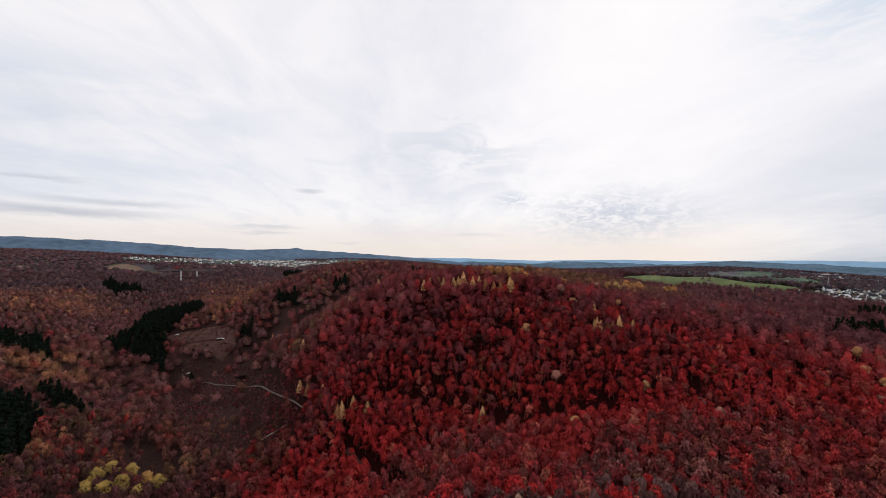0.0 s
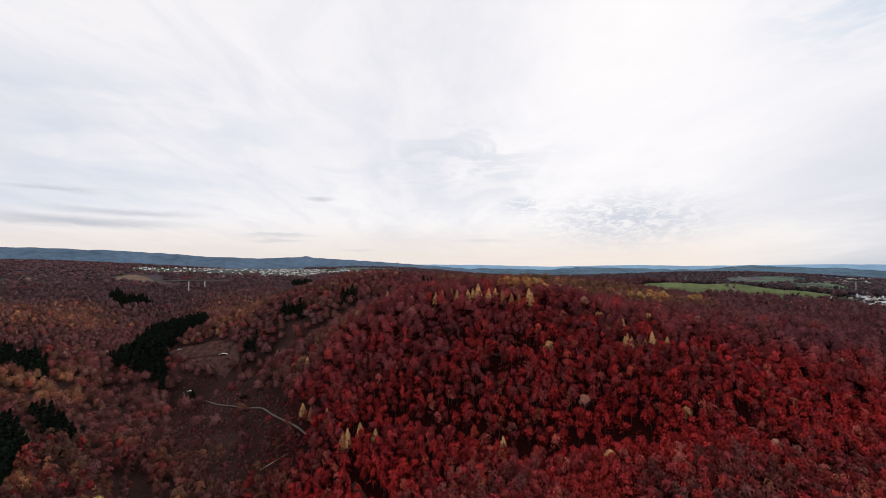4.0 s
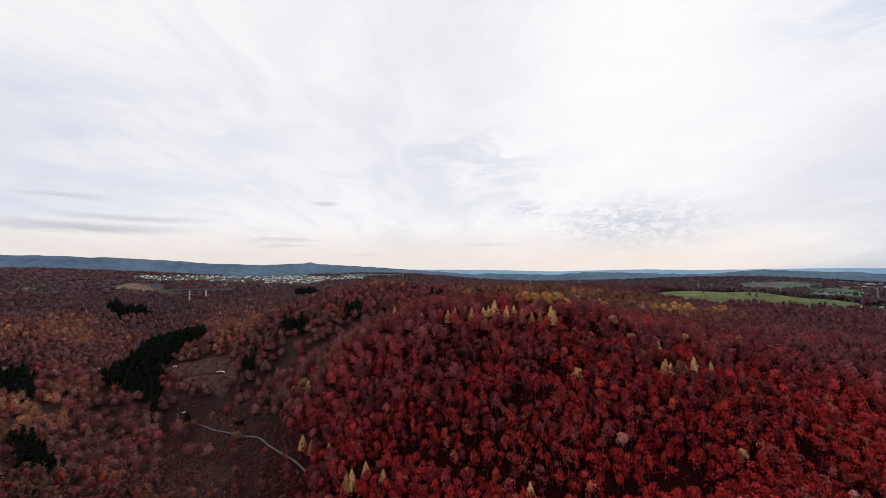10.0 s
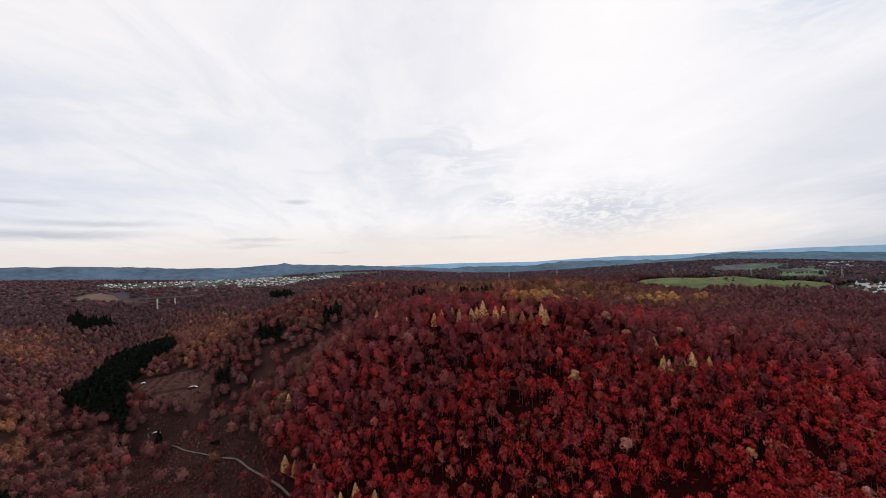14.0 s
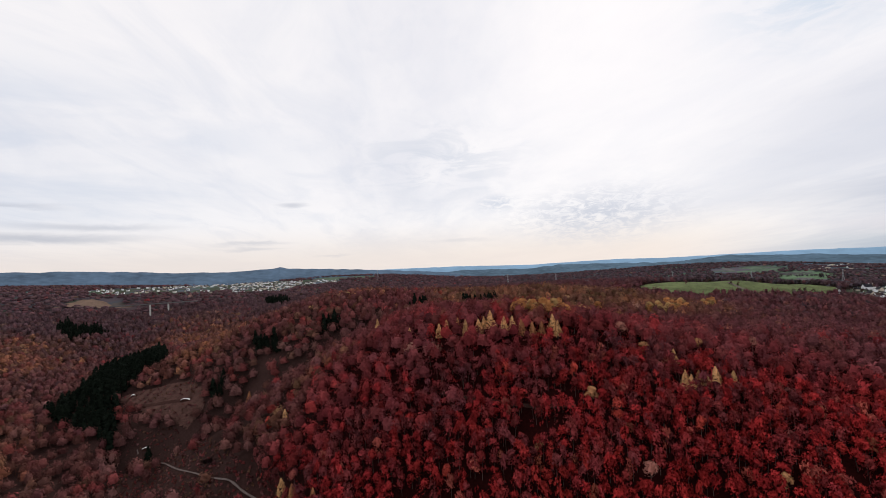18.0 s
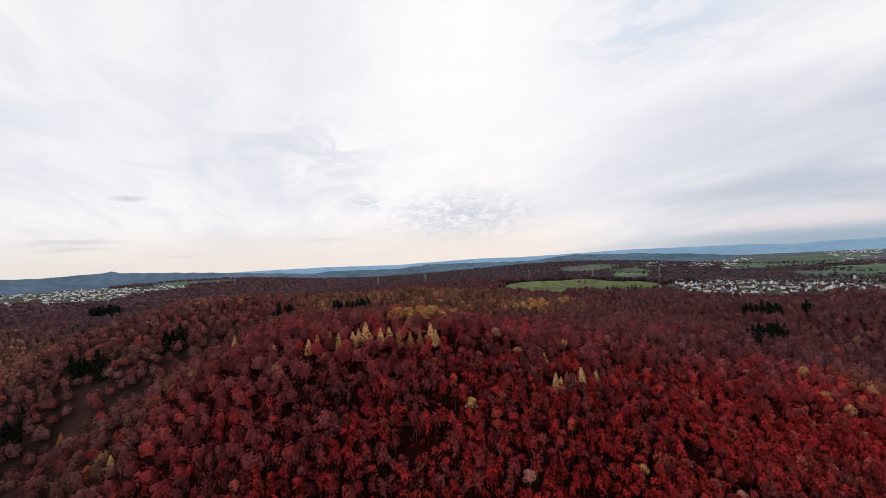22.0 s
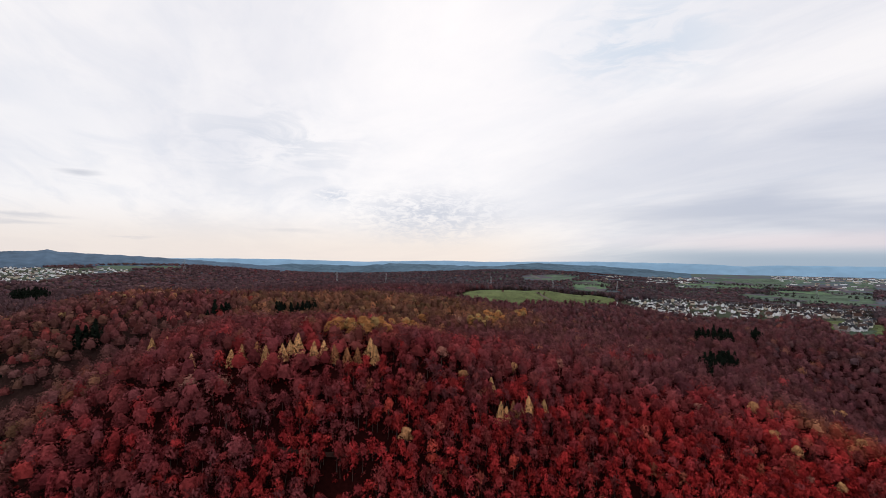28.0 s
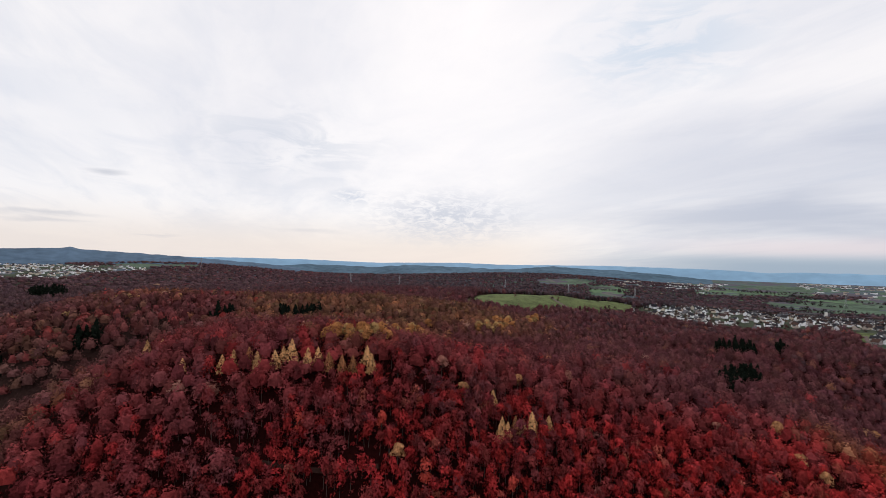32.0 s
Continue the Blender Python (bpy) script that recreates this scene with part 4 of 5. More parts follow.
gx, gy = gx[ok], gy[ok]
forest("woodland", gx, gy, hue_of(gx, gy, R), 118, 1.05, 11.0, 11.5, 2.5, "old wood of wide round crowns in plum and brown leaf on the spur", R, round_heads=True)
gx, gy = scatter(-1500, 1500, 430, 1700, 9.3, R)
d = np.hypot(gx, gy)
ok = in_view(gx, gy, -50, 72) & free(gx, gy) & ((gy >= 640) | (np.abs(gx) >= 760)) & (d < 1500)
gx, gy = gx[ok], gy[ok]
forest("woodland", gx, gy, hue_of(gx, gy, R), 30, 1.5, 11.0, 11.5, 2.0, "brown and purple leafless woods on the farther ridges, haze in their colour", R, 4, round_heads=True)
gx, gy = scatter(-2300, 2900, 800, 2900, 18, R)
d = np.hypot(gx, gy)
ok = in_view(gx, gy, -49, 70) & free(gx, gy) & (d >= 1500) & (d < 2900) & (wave(gx, gy, 150, 2.0) + 0.35 * wave(gx, gy, 47, 0.3) > np.where(np.arctan2(gx, gy) < 0.62, 0.12, 0.58))
gx, gy = gx[ok], gy[ok]
forest("woodland", gx, gy, hue_of(gx, gy, R), 5, 2.6, 19, 10, 1.0, "dim brown far woods between the fields, haze in their colour", R, 4, round_heads=True)

# undergrowth: young beech and leaf litter shrubs between the trunks
ux, uy = scatter(-150, 620, 205, 560, 6.6, R)
ok = in_view(ux, uy) & free(ux, uy)
for hx, hy, hr in HOLES:
    ok &= np.hypot(ux - hx, uy - hy) > hr * 0.55
ux, uy = ux[ok], uy[ok]
uh = np.array([NAMES.index(n) for n in ("red", "red", "plum", "bare")])[R.integers(0, 4, len(ux))]
forest("undergrowth", ux, uy, uh, 14, 0.8, 5.0, 3.4, 0.0, "thick red undergrowth of young beech between the trunks", R, 5)

beeches = [tree_model("beech_tree", "beech", 10 + k, 9.0, 12.8, 1.5, 620, 0.58, LEAF_OWN, "beech with thin red-brown autumn leaves on grey limbs", "tree", "trees of the slope") for k in range(5)]
oaks = [tree_model("oak_tree", "oak", 30 + k, 9.6, 9.0, 3.5, 620, 0.62, LEAF_OWN, "round-crowned oak in orange-brown autumn leaf", "tree", "trees of the slope") for k in range(4)]
birches = [tree_model("birch_tree", "birch", 50 + k, 6.0, 12.0, 3.0, 420, 0.5, LEAF_OWN, "slim half-bare birch with grey twigs", "tree", "trees of the slope") for k in range(3)]
larches = [tree_model("larch_tree", "larch", 70 + k, 7.0, 10.0, 1.5, 520, 0.6, LEAF_OWN, "golden-yellow larch rising out of the red wood", "tree", "golden larches") for k in range(4)]
spruces = [tree_model("spruce_tree", "spruce", 90 + k, 9.5, 15.0, 1.0, 420, 1.3, NEEDLES, "dark green spruce, almost black", "tree", "dark spruces") for k in range(3)]
for i in one:
    n = NAMES[hue[i]]
    pool = oaks if n in ("oak", "ochre", "rust", "olive") else birches if n in ("grey", "pale") else beeches
    plant(pool[int(R.integers(len(pool)))], fx[i], fy[i], R, HUES[n])
for sx, sy in LARCH_A + LARCH_B + LARCH_C:
    plant(larches[int(R.integers(4))], sx, sy, R, HUES["yellow"] if R.random() < 0.7 else HUES["oak"], 0.95, 1.3)
for sx, sy in OAK_A:
    plant(oaks[int(R.integers(4))], sx, sy, R, (0.52, 0.25, 0.115) if R.random() < 0.75 else (0.42, 0.17, 0.13), 0.9, 1.2)
for sx, sy in TAN_ROW:
    plant(oaks[int(R.integers(4))], sx, sy, R, (0.50, 0.30, 0.14) if R.random() < 0.6 else (0.45, 0.22, 0.10), 0.7, 0.95)
for sx, sy in YELLOW_OAKS:
    plant(oaks[int(R.integers(4))], sx, sy, R, (0.40, 0.26, 0.075) if R.random() < 0.7 else (0.50, 0.27, 0.09), 1.2, 1.6)
for sx, sy in COPSE:
    plant(oaks[int(R.integers(4))], sx, sy, R, (0.50, 0.215, 0.08) if R.random() < 0.7 else (0.44, 0.27, 0.11), 1.0, 1.4)
for sx, sy in SCARLET_A:
    plant(beeches[int(R.integers(5))], sx, sy, R, (0.55, 0.075, 0.055), 0.8, 1.1)

# spruce stands
SX, SY = [], []
for k, p in enumerate(SPRUCE_STANDS):
    px, py = [q[0] for q in p], [q[1] for q in p]
    x, y = scatter(min(px), max(px), min(py), max(py), 6.5 if k < 6 else 7, R)
    i = inside(x, y, p) & (R.random(len(x)) < 0.82)
    SX.append(x[i])
    SY.append(y[i])
singles = [(x, y) for k in (4, 5, 6, 7, 8, 10, 11, 12) for x, y in zip(SX[k], SY[k])]
R.shuffle(singles)
singles, spare = singles[:110], singles[110:]
for x, y in singles + [LONE_SPRUCE, (LONE_SPRUCE[0] - 5, LONE_SPRUCE[1] + 4)]:
    plant(spruces[int(R.integers(3))], x, y, R, None, 0.6, 1.1)
x = np.concatenate([SX[k] for k in (0, 1, 2, 3, 9, 13)] + [np.array([q[0] for q in spare])])
y = np.concatenate([SY[k] for k in (0, 1, 2, 3, 9, 13)] + [np.array([q[1] for q in spare])])
z = height(x, y)
T = []
for v in range(4):
    t, out = crown_template("spruce", 90, 2.5, 300 + v, 8.0, 17.0, 1.0)
    i = np.nonzero(np.arange(len(x)) % 4 == v)[0]
    s = R.uniform(0.5, 1.15, len(i))[:, None, None, None]
    T.append((t[None] * s + np.stack([x[i], y[i], z[i]], 1)[:, None, None, :]).reshape(-1, 3, 3))
tagged(new("spruce_stand", tri_mesh("spruce_stand", np.concatenate(T), None, NEEDLES)), "black-green spruce plantation in the valley", "trees", "", "stuff")
clear_away(beeches + oaks + birches + larches + spruces)



# ---------------------------------------------------------------- houses, church, bridge, pylons
def box(bm, x0, x1, y0, y1, z0, z1):
    v = [bm.verts.new(p) for p in ((x0, y0, z0), (x1, y0, z0), (x1, y1, z0), (x0, y1, z0), (x0, y0, z1), (x1, y0, z1), (x1, y1, z1), (x0, y1, z1))]
    for f in ((0, 3, 2, 1), (4, 5, 6, 7), (0, 1, 5, 4), (1, 2, 6, 5), (2, 3, 7, 6), (3, 0, 4, 7)):
        bm.faces.new([v[i] for i in f])


def part(name, bm, mat, parent, label=""):
    me = bpy.data.meshes.new(name)
    bm.to_mesh(me)
    bm.free()
    me.materials.append(mat)
    ob = new(name, me)
    ob.parent = parent
    if label:
        ob["label"] = label
    return ob


def house_model(name, w, d, h, rise, label, group, category="house", wing=False):
    root = new(name)
    bm = bmesh.new()
    box(bm, -w / 2, w / 2, -d / 2, d / 2, -3, h)
    for s in (-1, 1):
        a, b, c = (bm.verts.new(p) for p in ((s * w / 2, -d / 2, h), (s * w / 2, d / 2, h), (s * w / 2, 0, h + rise)))
        bm.faces.new((a, b, c))
    if wing:
        box(bm, -w * 0.2, w * 0.25, -d / 2 - 3.5, -d / 2, -3, h * 0.8)
    part("wall", bm, WALL_OWN, root)
    bm = bmesh.new()
    o, t = 0.5, 0.25
    for s in (-1, 1):
        p = [(-w / 2 - o, s * (d / 2 + o), h - o * rise / (d / 2)), (w / 2 + o, s * (d / 2 + o), h - o * rise / (d / 2)), (w / 2 + o, 0, h + rise), (-w / 2 - o, 0, h + rise)]
        lo, hi = [bm.verts.new(q) for q in p], [bm.verts.new((q[0], q[1], q[2] + t)) for q in p]
        bm.faces.new(hi)
        bm.faces.new(lo[::-1])
        for k in range(4):
            bm.faces.new((lo[k], lo[(k + 1) % 4], hi[(k + 1) % 4], hi[k]))
    if wing:
        box(bm, -w * 0.2 - 0.3, w * 0.25 + 0.3, -d / 2 - 3.8, -d / 2 - 0.6, h * 0.8, h * 0.8 + 0.3)
    roof = part("roof", bm, ROOF_OWN, root)
    bm = bmesh.new()
    box(bm, w * 0.2, w * 0.2 + 0.7, -0.9, -0.2, h + rise * 0.5, h + rise + 0.9)
    part("chimney", bm, WALL, roof, "pale rendered chimney")
    for s in (-1, 1):
        for f in range(max(1, int(h // 2.8))):
            for k in range(max(2, int(w // 3.5))):
                bm = bmesh.new()
                cx = -w / 2 + w * (k + 0.5) / max(2, int(w // 3.5))
                box(bm, cx - 0.6, cx + 0.6, s * d / 2 - 0.04, s * d / 2 + 0.04, 0.9 + f * 2.8, 2.2 + f * 2.8)
                part("window", bm, GLASS, root)
    return tagged(root, label, category, group)


WALLS = [(0.94, 0.94, 0.93), (0.92, 0.92, 0.93), (0.86, 0.83, 0.78), (0.92, 0.92, 0.92), (0.50, 0.42, 0.36), (0.34, 0.30, 0.29), (0.86, 0.86, 0.88), (0.60, 0.52, 0.42)]
ROOFS = [(0.030, 0.030, 0.036), (0.045, 0.042, 0.046), (0.07, 0.045, 0.04), (0.08, 0.045, 0.036), (0.12, 0.12, 0.13), (0.035, 0.036, 0.042)]


def settle(models, poly, count, gap, rng, sink=0.2, lo=0.85, hi=1.15):
    px, py = [p[0] for p in poly], [p[1] for p in poly]
    done, tries = [], 0
    while len(done) < count and tries < count * 60:
        tries += 1
        x, y = rng.uniform(min(px), max(px)), rng.uniform(min(py), max(py))
        if not inside(np.array([x]), np.array([y]), poly)[0] or any(math.hypot(x - a, y - b) < gap for a, b in done):
            continue
        done.append((x, y))
        mdl = models[int(rng.integers(len(models)))]
        turn = 0.5 + 0.7 * math.sin(x * 0.006) + rng.choice([0, 1.5708]) + rng.normal(0, 0.12)
        m = Matrix.Translation((x, y, float(height(x, y)) - sink)) @ Matrix.Rotation(turn, 4, "Z")
        ob = copy_thing(mdl, m)
        s = rng.uniform(lo, hi)
        ob.matrix_basis = m @ Matrix.Diagonal((s, s, s, 1))
        wc, rc = WALLS[int(rng.integers(len(WALLS)))], ROOFS[int(rng.integers(len(ROOFS)))]
        for c in ob.children:
            if c.name.startswith("wall"):
                c.color = (*wc, 1)
            elif c.name.startswith("roof"):
                c.color = (*rc, 1)
    return done


H = np.random.default_rng(21)
houses = [house_model("house", 11, 9, 4.6, 4.8, "white rendered village house with a dark pitched roof", "village houses"),
          house_model("house", 13, 9.5, 4.9, 5.0, "large light-walled house with a pitched roof and side wing", "village houses", "house", True),
          house_model("house", 9, 8, 3.2, 3.8, "small pale bungalow with a pitched roof", "village houses")]
barns = [house_model("barn", 26, 13, 5, 2.6, "long pale hall with a shallow grey roof", "village halls", "barn")]
village = settle(houses, VILLAGE, 262, 11.0, H, 0.2, 0.7, 1.05)
village += settle(barns, VILLAGE, 10, 30, H, 0.2, 0.8, 1.1)
village += settle(houses, HAMLET, 16, 12, H, 0.2, 0.8, 1.0)


def far_houses(name, poly, count, rng, label, lo=6, hi=10):
    """Distant housing too small to tell apart: many little gabled blocks."""
    px, py = [p[0] for p in poly], [p[1] for p in poly]
    V, F, C = [], [], []
    n = 0
    while n < count:
        x, y = rng.uniform(min(px), max(px)), rng.uniform(min(py), max(py))
        if not inside(np.array([x]), np.array([y]), poly)[0]:
            continue
        n += 1
        w, dd, h = rng.uniform(lo, hi), rng.uniform(lo * 0.7, hi * 0.7), rng.uniform(3, 5)
        a = rng.uniform(0, 3.14)
        c, s = math.cos(a), math.sin(a)
        z = float(height(x, y))
        b = len(V)
        for lx, ly, lz in ((-w, -dd, -2), (w, -dd, -2), (w, dd, -2), (-w, dd, -2), (-w, -dd, h), (w, -dd, h), (w, dd, h), (-w, dd, h), (-w, 0, h + 2.5), (w, 0, h + 2.5)):
            V.append((x + (lx * c - ly * s) / 2, y + (lx * s + ly * c) / 2, z + lz))
        wc, rc = WALLS[int(rng.integers(len(WALLS)))], ROOFS[int(rng.integers(len(ROOFS)))]
        for f, col in (((0, 1, 5, 4), wc), ((1, 2, 6, 9, 5), wc), ((2, 3, 7, 6), wc), ((3, 0, 4, 8, 7), wc), ((4, 5, 9, 8), rc), ((6, 7, 8, 9), rc)):
            F.append(tuple(b + i for i in f))
            C.append((*col, 1))
    ob = mesh_object(name, V, F, FARHOUSE)
    at = ob.data.attributes.new("leaf", "FLOAT_COLOR", "FACE")
    at.data.foreach_set("color", np.array(C, np.float32).ravel())
    return tagged(ob, label, "houses", "", "stuff")


FARHOUSE = material("far_render", (0, 0, 0), 0.85, 0.05, 0.05, 0.5, 0.0, "leaf", gloss=0.03)
far_houses("village_edge", [(740, 930), (1000, 970), (1250, 970), (1400, 840), (1090, 680), (870, 710), (795, 790)], 300, H, "close-set small houses and sheds of the village", 6, 10)
far_houses("far_town", TOWN, 230, H, "close-built far town of white houses")
far_houses("far_town", TOWN_B, 190, H, "white houses strung along the far slope")
far_houses("far_town", [(1450, 1900), (2100, 2300), (2500, 2100), (1700, 1600)], 160, H, "scattered pale houses in the plain", 8, 20)
far_houses("far_town", [(2200, 1500), (3400, 2300), (3700, 1700), (2700, 1250)], 150, H, "distant pale settlement in the plain", 8, 26)
clear_away(houses + barns)


def church(x, y):
    root = new("church")
    z = float(height(x, y)) - 0.3
    bm = bmesh.new()
    box(bm, -3, 3, -3, 3, -2, 19)
    part("tower", bm, WALL, root, "square white church tower")
    bm = bmesh.new()
    base = [bm.verts.new(p) for p in ((-3.3, -3.3, 19), (3.3, -3.3, 19), (3.3, 3.3, 19), (-3.3, 3.3, 19))]
    tip = bm.verts.new((0, 0, 27))
    bm.faces.new(base[::-1])
    for k in range(4):
        bm.faces.new((base[k], base[(k + 1) % 4], tip))
    ROOF_DARK = material("slate", (0.06, 0.062, 0.07), 0.6, 0.2, 0.3, 4, 0.2)
    part("spire", bm, ROOF_DARK, root, "short slate spire")
    bm = bmesh.new()
    box(bm, 3, 22, -5, 5, -2, 8)
    part("nave", bm, WALL, root)
    bm = bmesh.new()
    p = [bm.verts.new(q) for q in ((3, -5.5, 7.7), (22.4, -5.5, 7.7), (22.4, 0, 13), (3, 0, 13), (3, 5.5, 7.7), (22.4, 5.5, 7.7))]
    bm.faces.new((p[0], p[1], p[2], p[3]))
    bm.faces.new((p[3], p[2], p[5], p[4]))
    bm.faces.new((p[1], p[5], p[2]))
    bm.faces.new((p[0], p[3], p[4]))
    part("nave_roof", bm, ROOF_DARK, root)
    root.matrix_world = pose(x, y, z, 0, 0, 30)
    return tagged(root, "white village church with a square tower", "church")


church(*CHURCH)


def pylon(x, y, turn, high=42):
    root = new("pylon")
    z = float(height(x, y))

    def bar(bm, a, b, r):
        a, b = Vector(a), Vector(b)
        q = (b - a).to_track_quat("Z", "Y")
        ring = [[bm.verts.new(p + q @ Vector((r * cx, r * cy, 0))) for cx, cy in ((1, 1), (-1, 1), (-1, -1), (1, -1))] for p in (a, b)]
        for k in range(4):
            bm.faces.new((ring[0][k], ring[0][(k + 1) % 4], ring[1][(k + 1) % 4], ring[1][k]))

    bm = bmesh.new()
    lv = [(0, 4.0), (0.3, 2.6), (0.55, 1.6), (0.75, 1.0), (1.0, 0.5)]
    for sx in (-1, 1):
        for sy in (-1, 1):
            for (f0, w0), (f1, w1) in zip(lv, lv[1:]):
                bar(bm, (sx * w0, sy * w0, f0 * high - (1.0 if f0 == 0 else 0)), (sx * w1, sy * w1, f1 * high), 0.16)
    for (f0, w0), (f1, w1) in zip(lv, lv[1:]):
        for sx, sy, ex, ey in ((-1, -1, 1, -1), (1, -1, 1, 1), (1, 1, -1, 1), (-1, 1, -1, -1)):
            bar(bm, (sx * w0, sy * w0, f0 * high), (ex * w1, ey * w1, f1 * high), 0.1)
            bar(bm, (ex * w0, ey * w0, f0 * high), (sx * w1, sy * w1, f1 * high), 0.1)
    part("lattice_mast", bm, STEEL, root)
    for f, w in ((0.74, 9.0), (0.86, 7.0), (0.97, 5.0)):
        bm = bmesh.new()
        for s in (-1, 1):
            bar(bm, (0, 0, f * high), (s * w, 0, f * high), 0.18)
            bar(bm, (0, 0, f * high + 1.6), (s * w, 0, f * high), 0.12)
        part("crossarm", bm, STEEL, root)
    root.matrix_world = pose(x, y, z, 0, 0, turn)
    return tagged(root, "grey steel lattice pylon standing above the woods", "pylon", "power line pylons")


for x, y, t in ((*PYL_A, 10), (*PYL_B, 10), (*PYL_C, 20), (*PYL_D, 20), (*PYL_E, 25), (*PYL_F, 30), (*PYL_G, 0)):
    pylon(x, y, t)


def bridge():
    root = new("road_bridge")
    ax, ay, bx, by, z = *DECK_L, *DECK_R, DECK_Z
    ln = math.hypot(bx - ax, by - ay)
    bm = bmesh.new()
    box(bm, -25, ln + 12, -5, 5, -1.3, 0)
    part("deck", bm, DECK, root, "long level concrete deck")
    for s in (-4.8, 4.8):
        bm = bmesh.new()
        box(bm, -25, ln + 12, s - 0.2, s + 0.2, 0, 0.9)
        part("parapet", bm, DECK, root)
    for u, w in ((0.38, 5.0), (0.64, 4.0)):
        bm = bmesh.new()
        g = float(height(ax + (bx - ax) * u, ay + (by - ay) * u))
        box(bm, ln * u - 1.8, ln * u + 1.8, -w / 2, w / 2, min(g - z - 2, -8), -2.2)
        part("pier", bm, CONCRETE, root, "pale concrete pier")
    root.matrix_world = pose(ax, ay, z, 0, 0, math.degrees(math.atan2(by - ay, bx - ax)))
    tagged(root, "concrete road bridge on tall pale piers across the valley", "bridge")


bridge()


# ---------------------------------------------------------------- clearing: shelters, timber, brush
def arched_shelter(x, y, turn, ln, w, h):
    """A low shelter whose white roof bows from end to end over a dark front."""
    root = new("arched_shelter")
    rows = 11
    arc = [(-ln / 2 + ln * j / (rows - 1), 0.5 + h * math.sin(math.pi * j / (rows - 1)) ** 0.7) for j in range(rows)]
    bm = bmesh.new()
    g = [[bm.verts.new((px, sy, pz + dz)) for sy, dz in ((-w / 2, -0.35), (-w * 0.2, 0.1), (w * 0.2, 0.12), (w / 2, -0.1), (w / 2, -0.35))] for px, pz in arc]
    for a, c in zip(g, g[1:]):
        for k in range(4):
            bm.faces.new((a[k], c[k], c[k + 1], a[k + 1]))
    part("cover", bm, SHEET, root, "bowed white sheeting")
    bm = bmesh.new()
    for s in (-0.42, 0.42):
        lo, hi = [bm.verts.new((px * 0.97, s * w, -1.5)) for px, pz in arc], [bm.verts.new((px * 0.97, s * w, pz - 0.3)) for px, pz in arc]
        for k in range(rows - 1):
            bm.faces.new((lo[k], lo[k + 1], hi[k + 1], hi[k]))
    part("side_wall", bm, MUD, root, "dark earth-brown side walls")
    root.matrix_world = pose(x, y, float(height(x, y)) + 1.2, 0, 0, turn)
    return tagged(root, "low arched shelter of white sheeting beside the track", "shelter", "shelters")


arched_shelter(*WHITE_ROOF, -8, 14, 2.6, 2.2)
arched_shelter(*SHED_A, 30, 5, 2.6, 1.8)
arched_shelter(*SHED_B, 10, 8, 2.6, 1.4)


def log(x, y, turn, ln, r, label):
    root_me = bpy.data.meshes.new("fallen_log")
    bm = bmesh.new()
    n = 8
    rings = [[bm.verts.new((-ln / 2 + ln * j / 6, r * (1 - 0.09 * j) * math.cos(6.2832 * k / n), r * (1 - 0.09 * j) * math.sin(6.2832 * k / n) + 0.15 * math.sin(j))) for k in range(n)] for j in range(7)]
    for a, b in zip(rings, rings[1:]):
        for k in range(n):
            bm.faces.new((a[k], b[k], b[(k + 1) % n], a[(k + 1) % n]))
    bm.faces.new(rings[0][::-1])
    bm.faces.new(rings[-1])
    bm.to_mesh(root_me)
    bm.free()
    root_me.materials.append(WOOD)
    ob = new("fallen_log", root_me)
    gx, gy = math.cos(radians(turn)), math.sin(radians(turn))
    tilt = math.degrees(math.atan2(float(height(x + gx * 4, y + gy * 4)) - float(height(x - gx * 4, y - gy * 4)), 8))
    ob.matrix_world = Matrix.Translation((x, y, float(height(x, y)) + r * 0.8)) @ Matrix.Rotation(radians(turn), 4, "Z") @ Matrix.Rotation(-radians(tilt), 4, "Y")
    return tagged(ob, label, "log", "felled trunks")


log(*LOG_A, 20, 20, 0.5, "long barkless felled trunk lying in the scrub")
log(*LOG_B, -35, 9, 0.4, "short pale felled trunk lying in the scrub")


def brush_pile(x, y):
    rng = np.random.default_rng(5)
    n = 240
    c = np.stack([rng.normal(0, 5, n), rng.normal(0, 3, n), rng.uniform(0, 1, n) * 2.2], 1)
    t = tufts(c, np.tile((0, -0.3, 1.0), (n, 1)), 1.0, rng, 0.0, 0.8)
    cols = np.tile((0.42, 0.36, 0.32), (n, 1)) * rng.uniform(0.4, 1.3, (n, 1))
    ob = new("brush_pile", tri_mesh("brush_pile", t, cols, LEAF))
    ob.location = (x, y, float(height(x, y)) + 0.3)
    tagged(ob, "heap of pale cut branches by the track", "brush pile")


brush_pile(*PILE)

# shrubs over the clearing
cx, cy = scatter(-420, -180, 460, 700, 4.2, H)
k = inside(cx, cy, CLEARING) & (H.random(len(cx)) < np.where(cy + 0.35 * (cx + 350) > 650, 0.4, 0.75)) & (along(cx, cy, TRACK_A) > 4) & (along(cx, cy, TRACK_B) > 5)
cx, cy = cx[k], cy[k]
hz = np.array([NAMES.index(n) for n in H.choice(["umber", "bare", "mauve", "olive", "grey"], len(cx))])
forest("shrubs", cx, cy, hz, 26, 0.8, 3.6, 2.6, 0.0, "low brown shrubs growing over the clearing", H, 3)

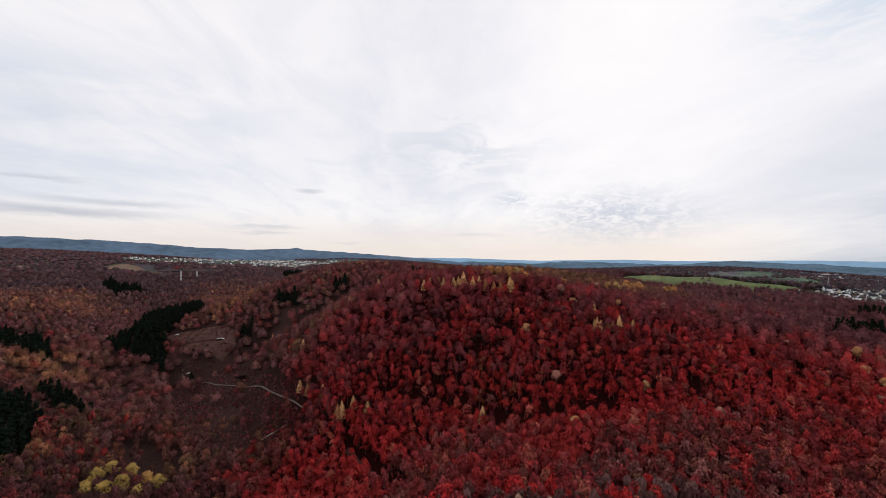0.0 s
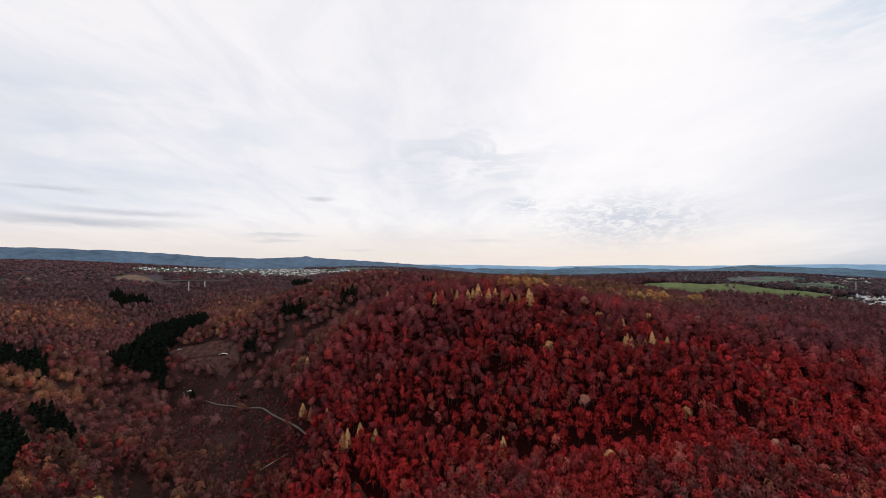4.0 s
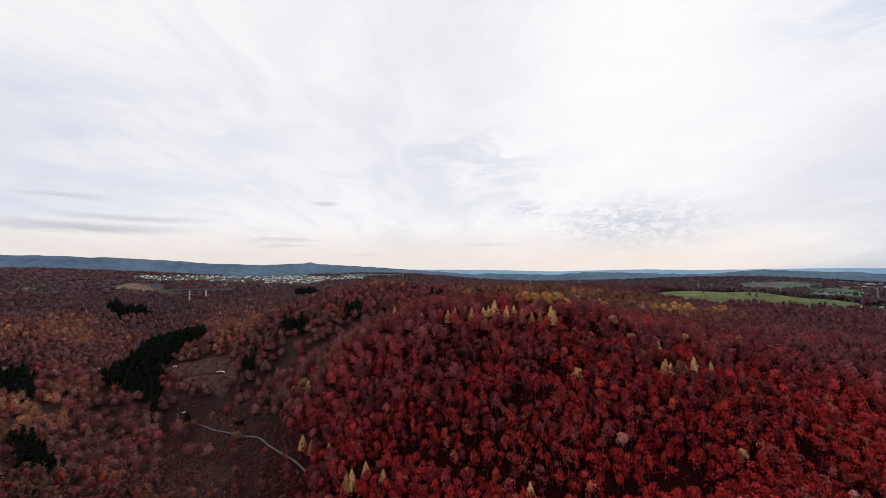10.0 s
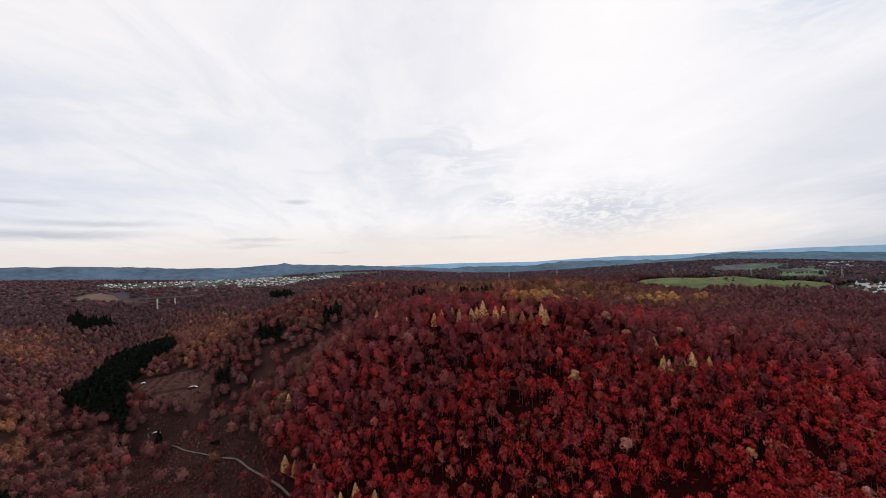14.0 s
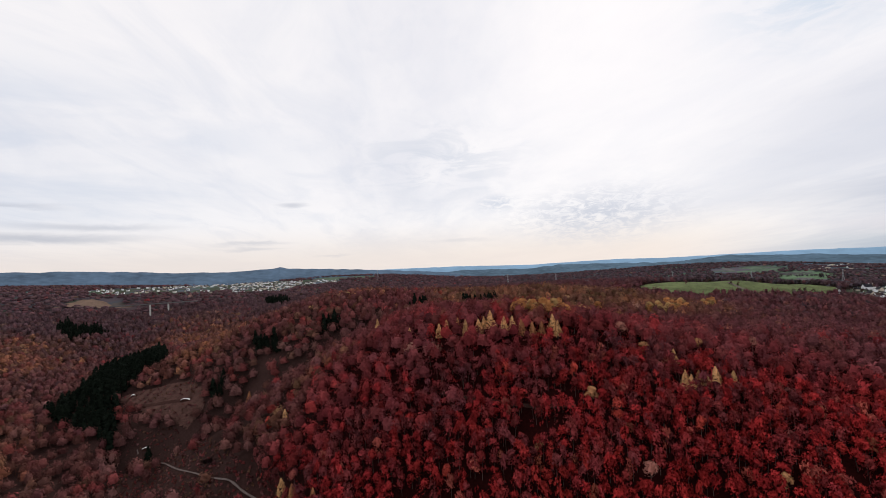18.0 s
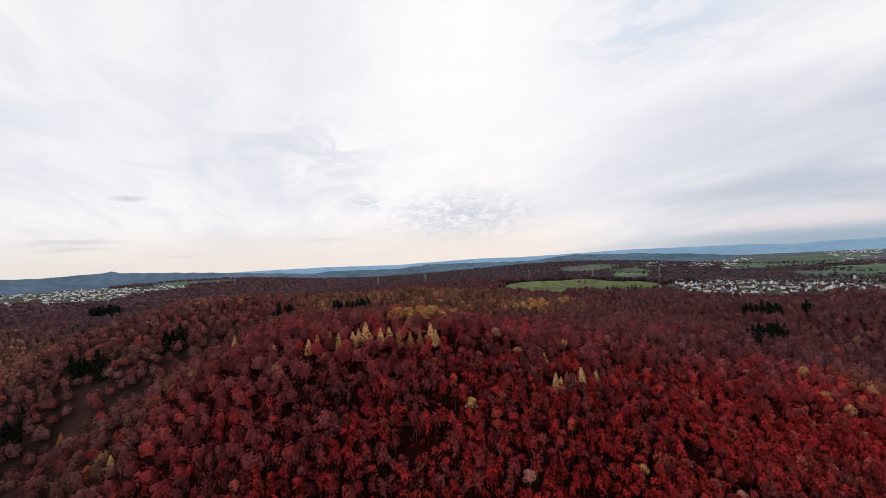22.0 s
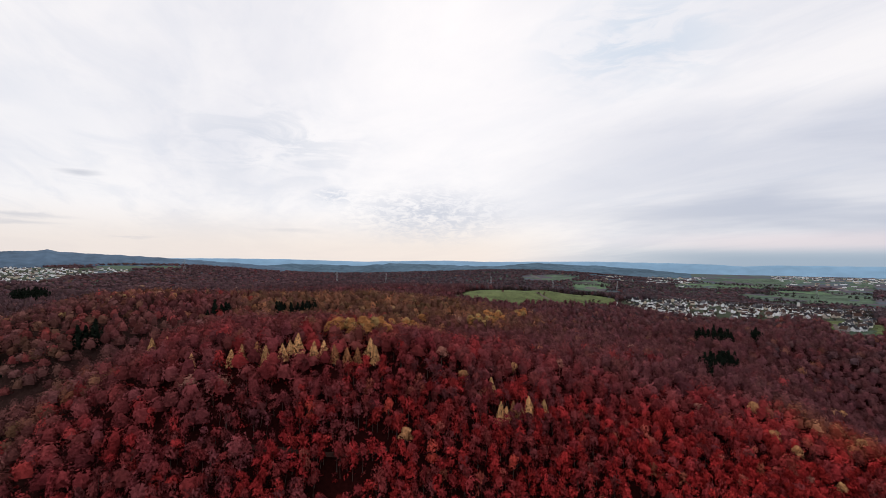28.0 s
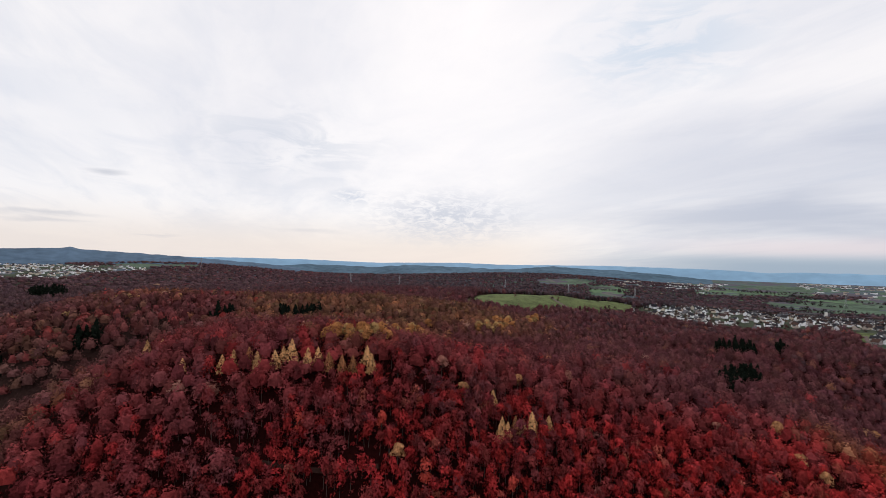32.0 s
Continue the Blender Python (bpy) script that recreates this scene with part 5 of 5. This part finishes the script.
# scrub and cut brushwood over the felled ground
bx, by = scatter(-355, -100, 358, 620, 3.6, H)
k = inside(bx, by, FELLED) & (H.random(len(bx)) < 0.7) & (along(bx, by, TRACK_A) > 2.2)
bx, by = bx[k], by[k]
hz = np.array([NAMES.index(n) for n in H.choice(["umber", "bare", "mauve", "olive", "grey", "plum"], len(bx))])
forest("scrub", bx, by, hz, 26, 0.6, 3.4, 2.8, 0.0, "low red-brown scrub over the felled slope", H, 4)

# trees about the villages and hedges of the meadow
gxy = [(H.uniform(700, 1500), H.uniform(560, 1150)) for _ in range(900)]
gx, gy = np.array([p[0] for p in gxy]), np.array([p[1] for p in gxy])
k = inside(gx, gy, VILLAGE) | inside(gx, gy, HAMLET)
k[k] = H.random(k.sum()) < 0.8
gx, gy = gx[k], gy[k]
MEADOW_TREES = [(596, 1026), (603, 1030), (610, 1024), (560, 985), (548, 1052), (556, 1056), (565, 1060), (640, 1062), (655, 1066), (672, 1060), (690, 1052), (705, 1044), (720, 1030), (735, 1015), (566, 974), (572, 980), (500, 1040), (508, 1046), (640, 930), (655, 934), (668, 938), (690, 945), (620, 1010), (632, 1004), (646, 1000), (660, 992), (676, 985), (480, 1000)]
gx = np.concatenate([gx, [p[0] for p in MEADOW_TREES]])
gy = np.concatenate([gy, [p[1] for p in MEADOW_TREES]])
hz = np.array([NAMES.index(n) for n in H.choice(["evergreen", "evergreen", "umber", "olive"], len(gx))])
forest("garden_trees", gx, gy, hz, 30, 1.5, 8, 7, 0.5, "dark garden trees and hedges among the houses", H, 3)

# hedges and tree rows of the plain
HR = np.random.default_rng(33)
hx, hy = [], []
for k in range(70):
    az, r = radians(HR.uniform(20, 62)), HR.uniform(1250, 2900)
    turn = az + HR.normal(0, 0.35)
    n = int(HR.integers(8, 26))
    u = np.arange(n) * 11.0 + HR.uniform(-3, 3, n)
    hx.append(r * math.sin(az) + u * math.cos(turn))
    hy.append(r * math.cos(az) - u * math.sin(turn) + HR.normal(0, 3, n))
hx, hy = np.concatenate(hx), np.concatenate(hy)
# dim and dusk bring the haze tint to part of the hedges
hz = np.array([NAMES.index(n) for n in HR.choice(["evergreen", "dim", "evergreen", "dusk"], len(hx))])
forest("hedges", hx, hy, hz, 22, 2.6, 14, 9, 0.0, "dark hedges and tree rows between the fields of the plain", HR, 3)
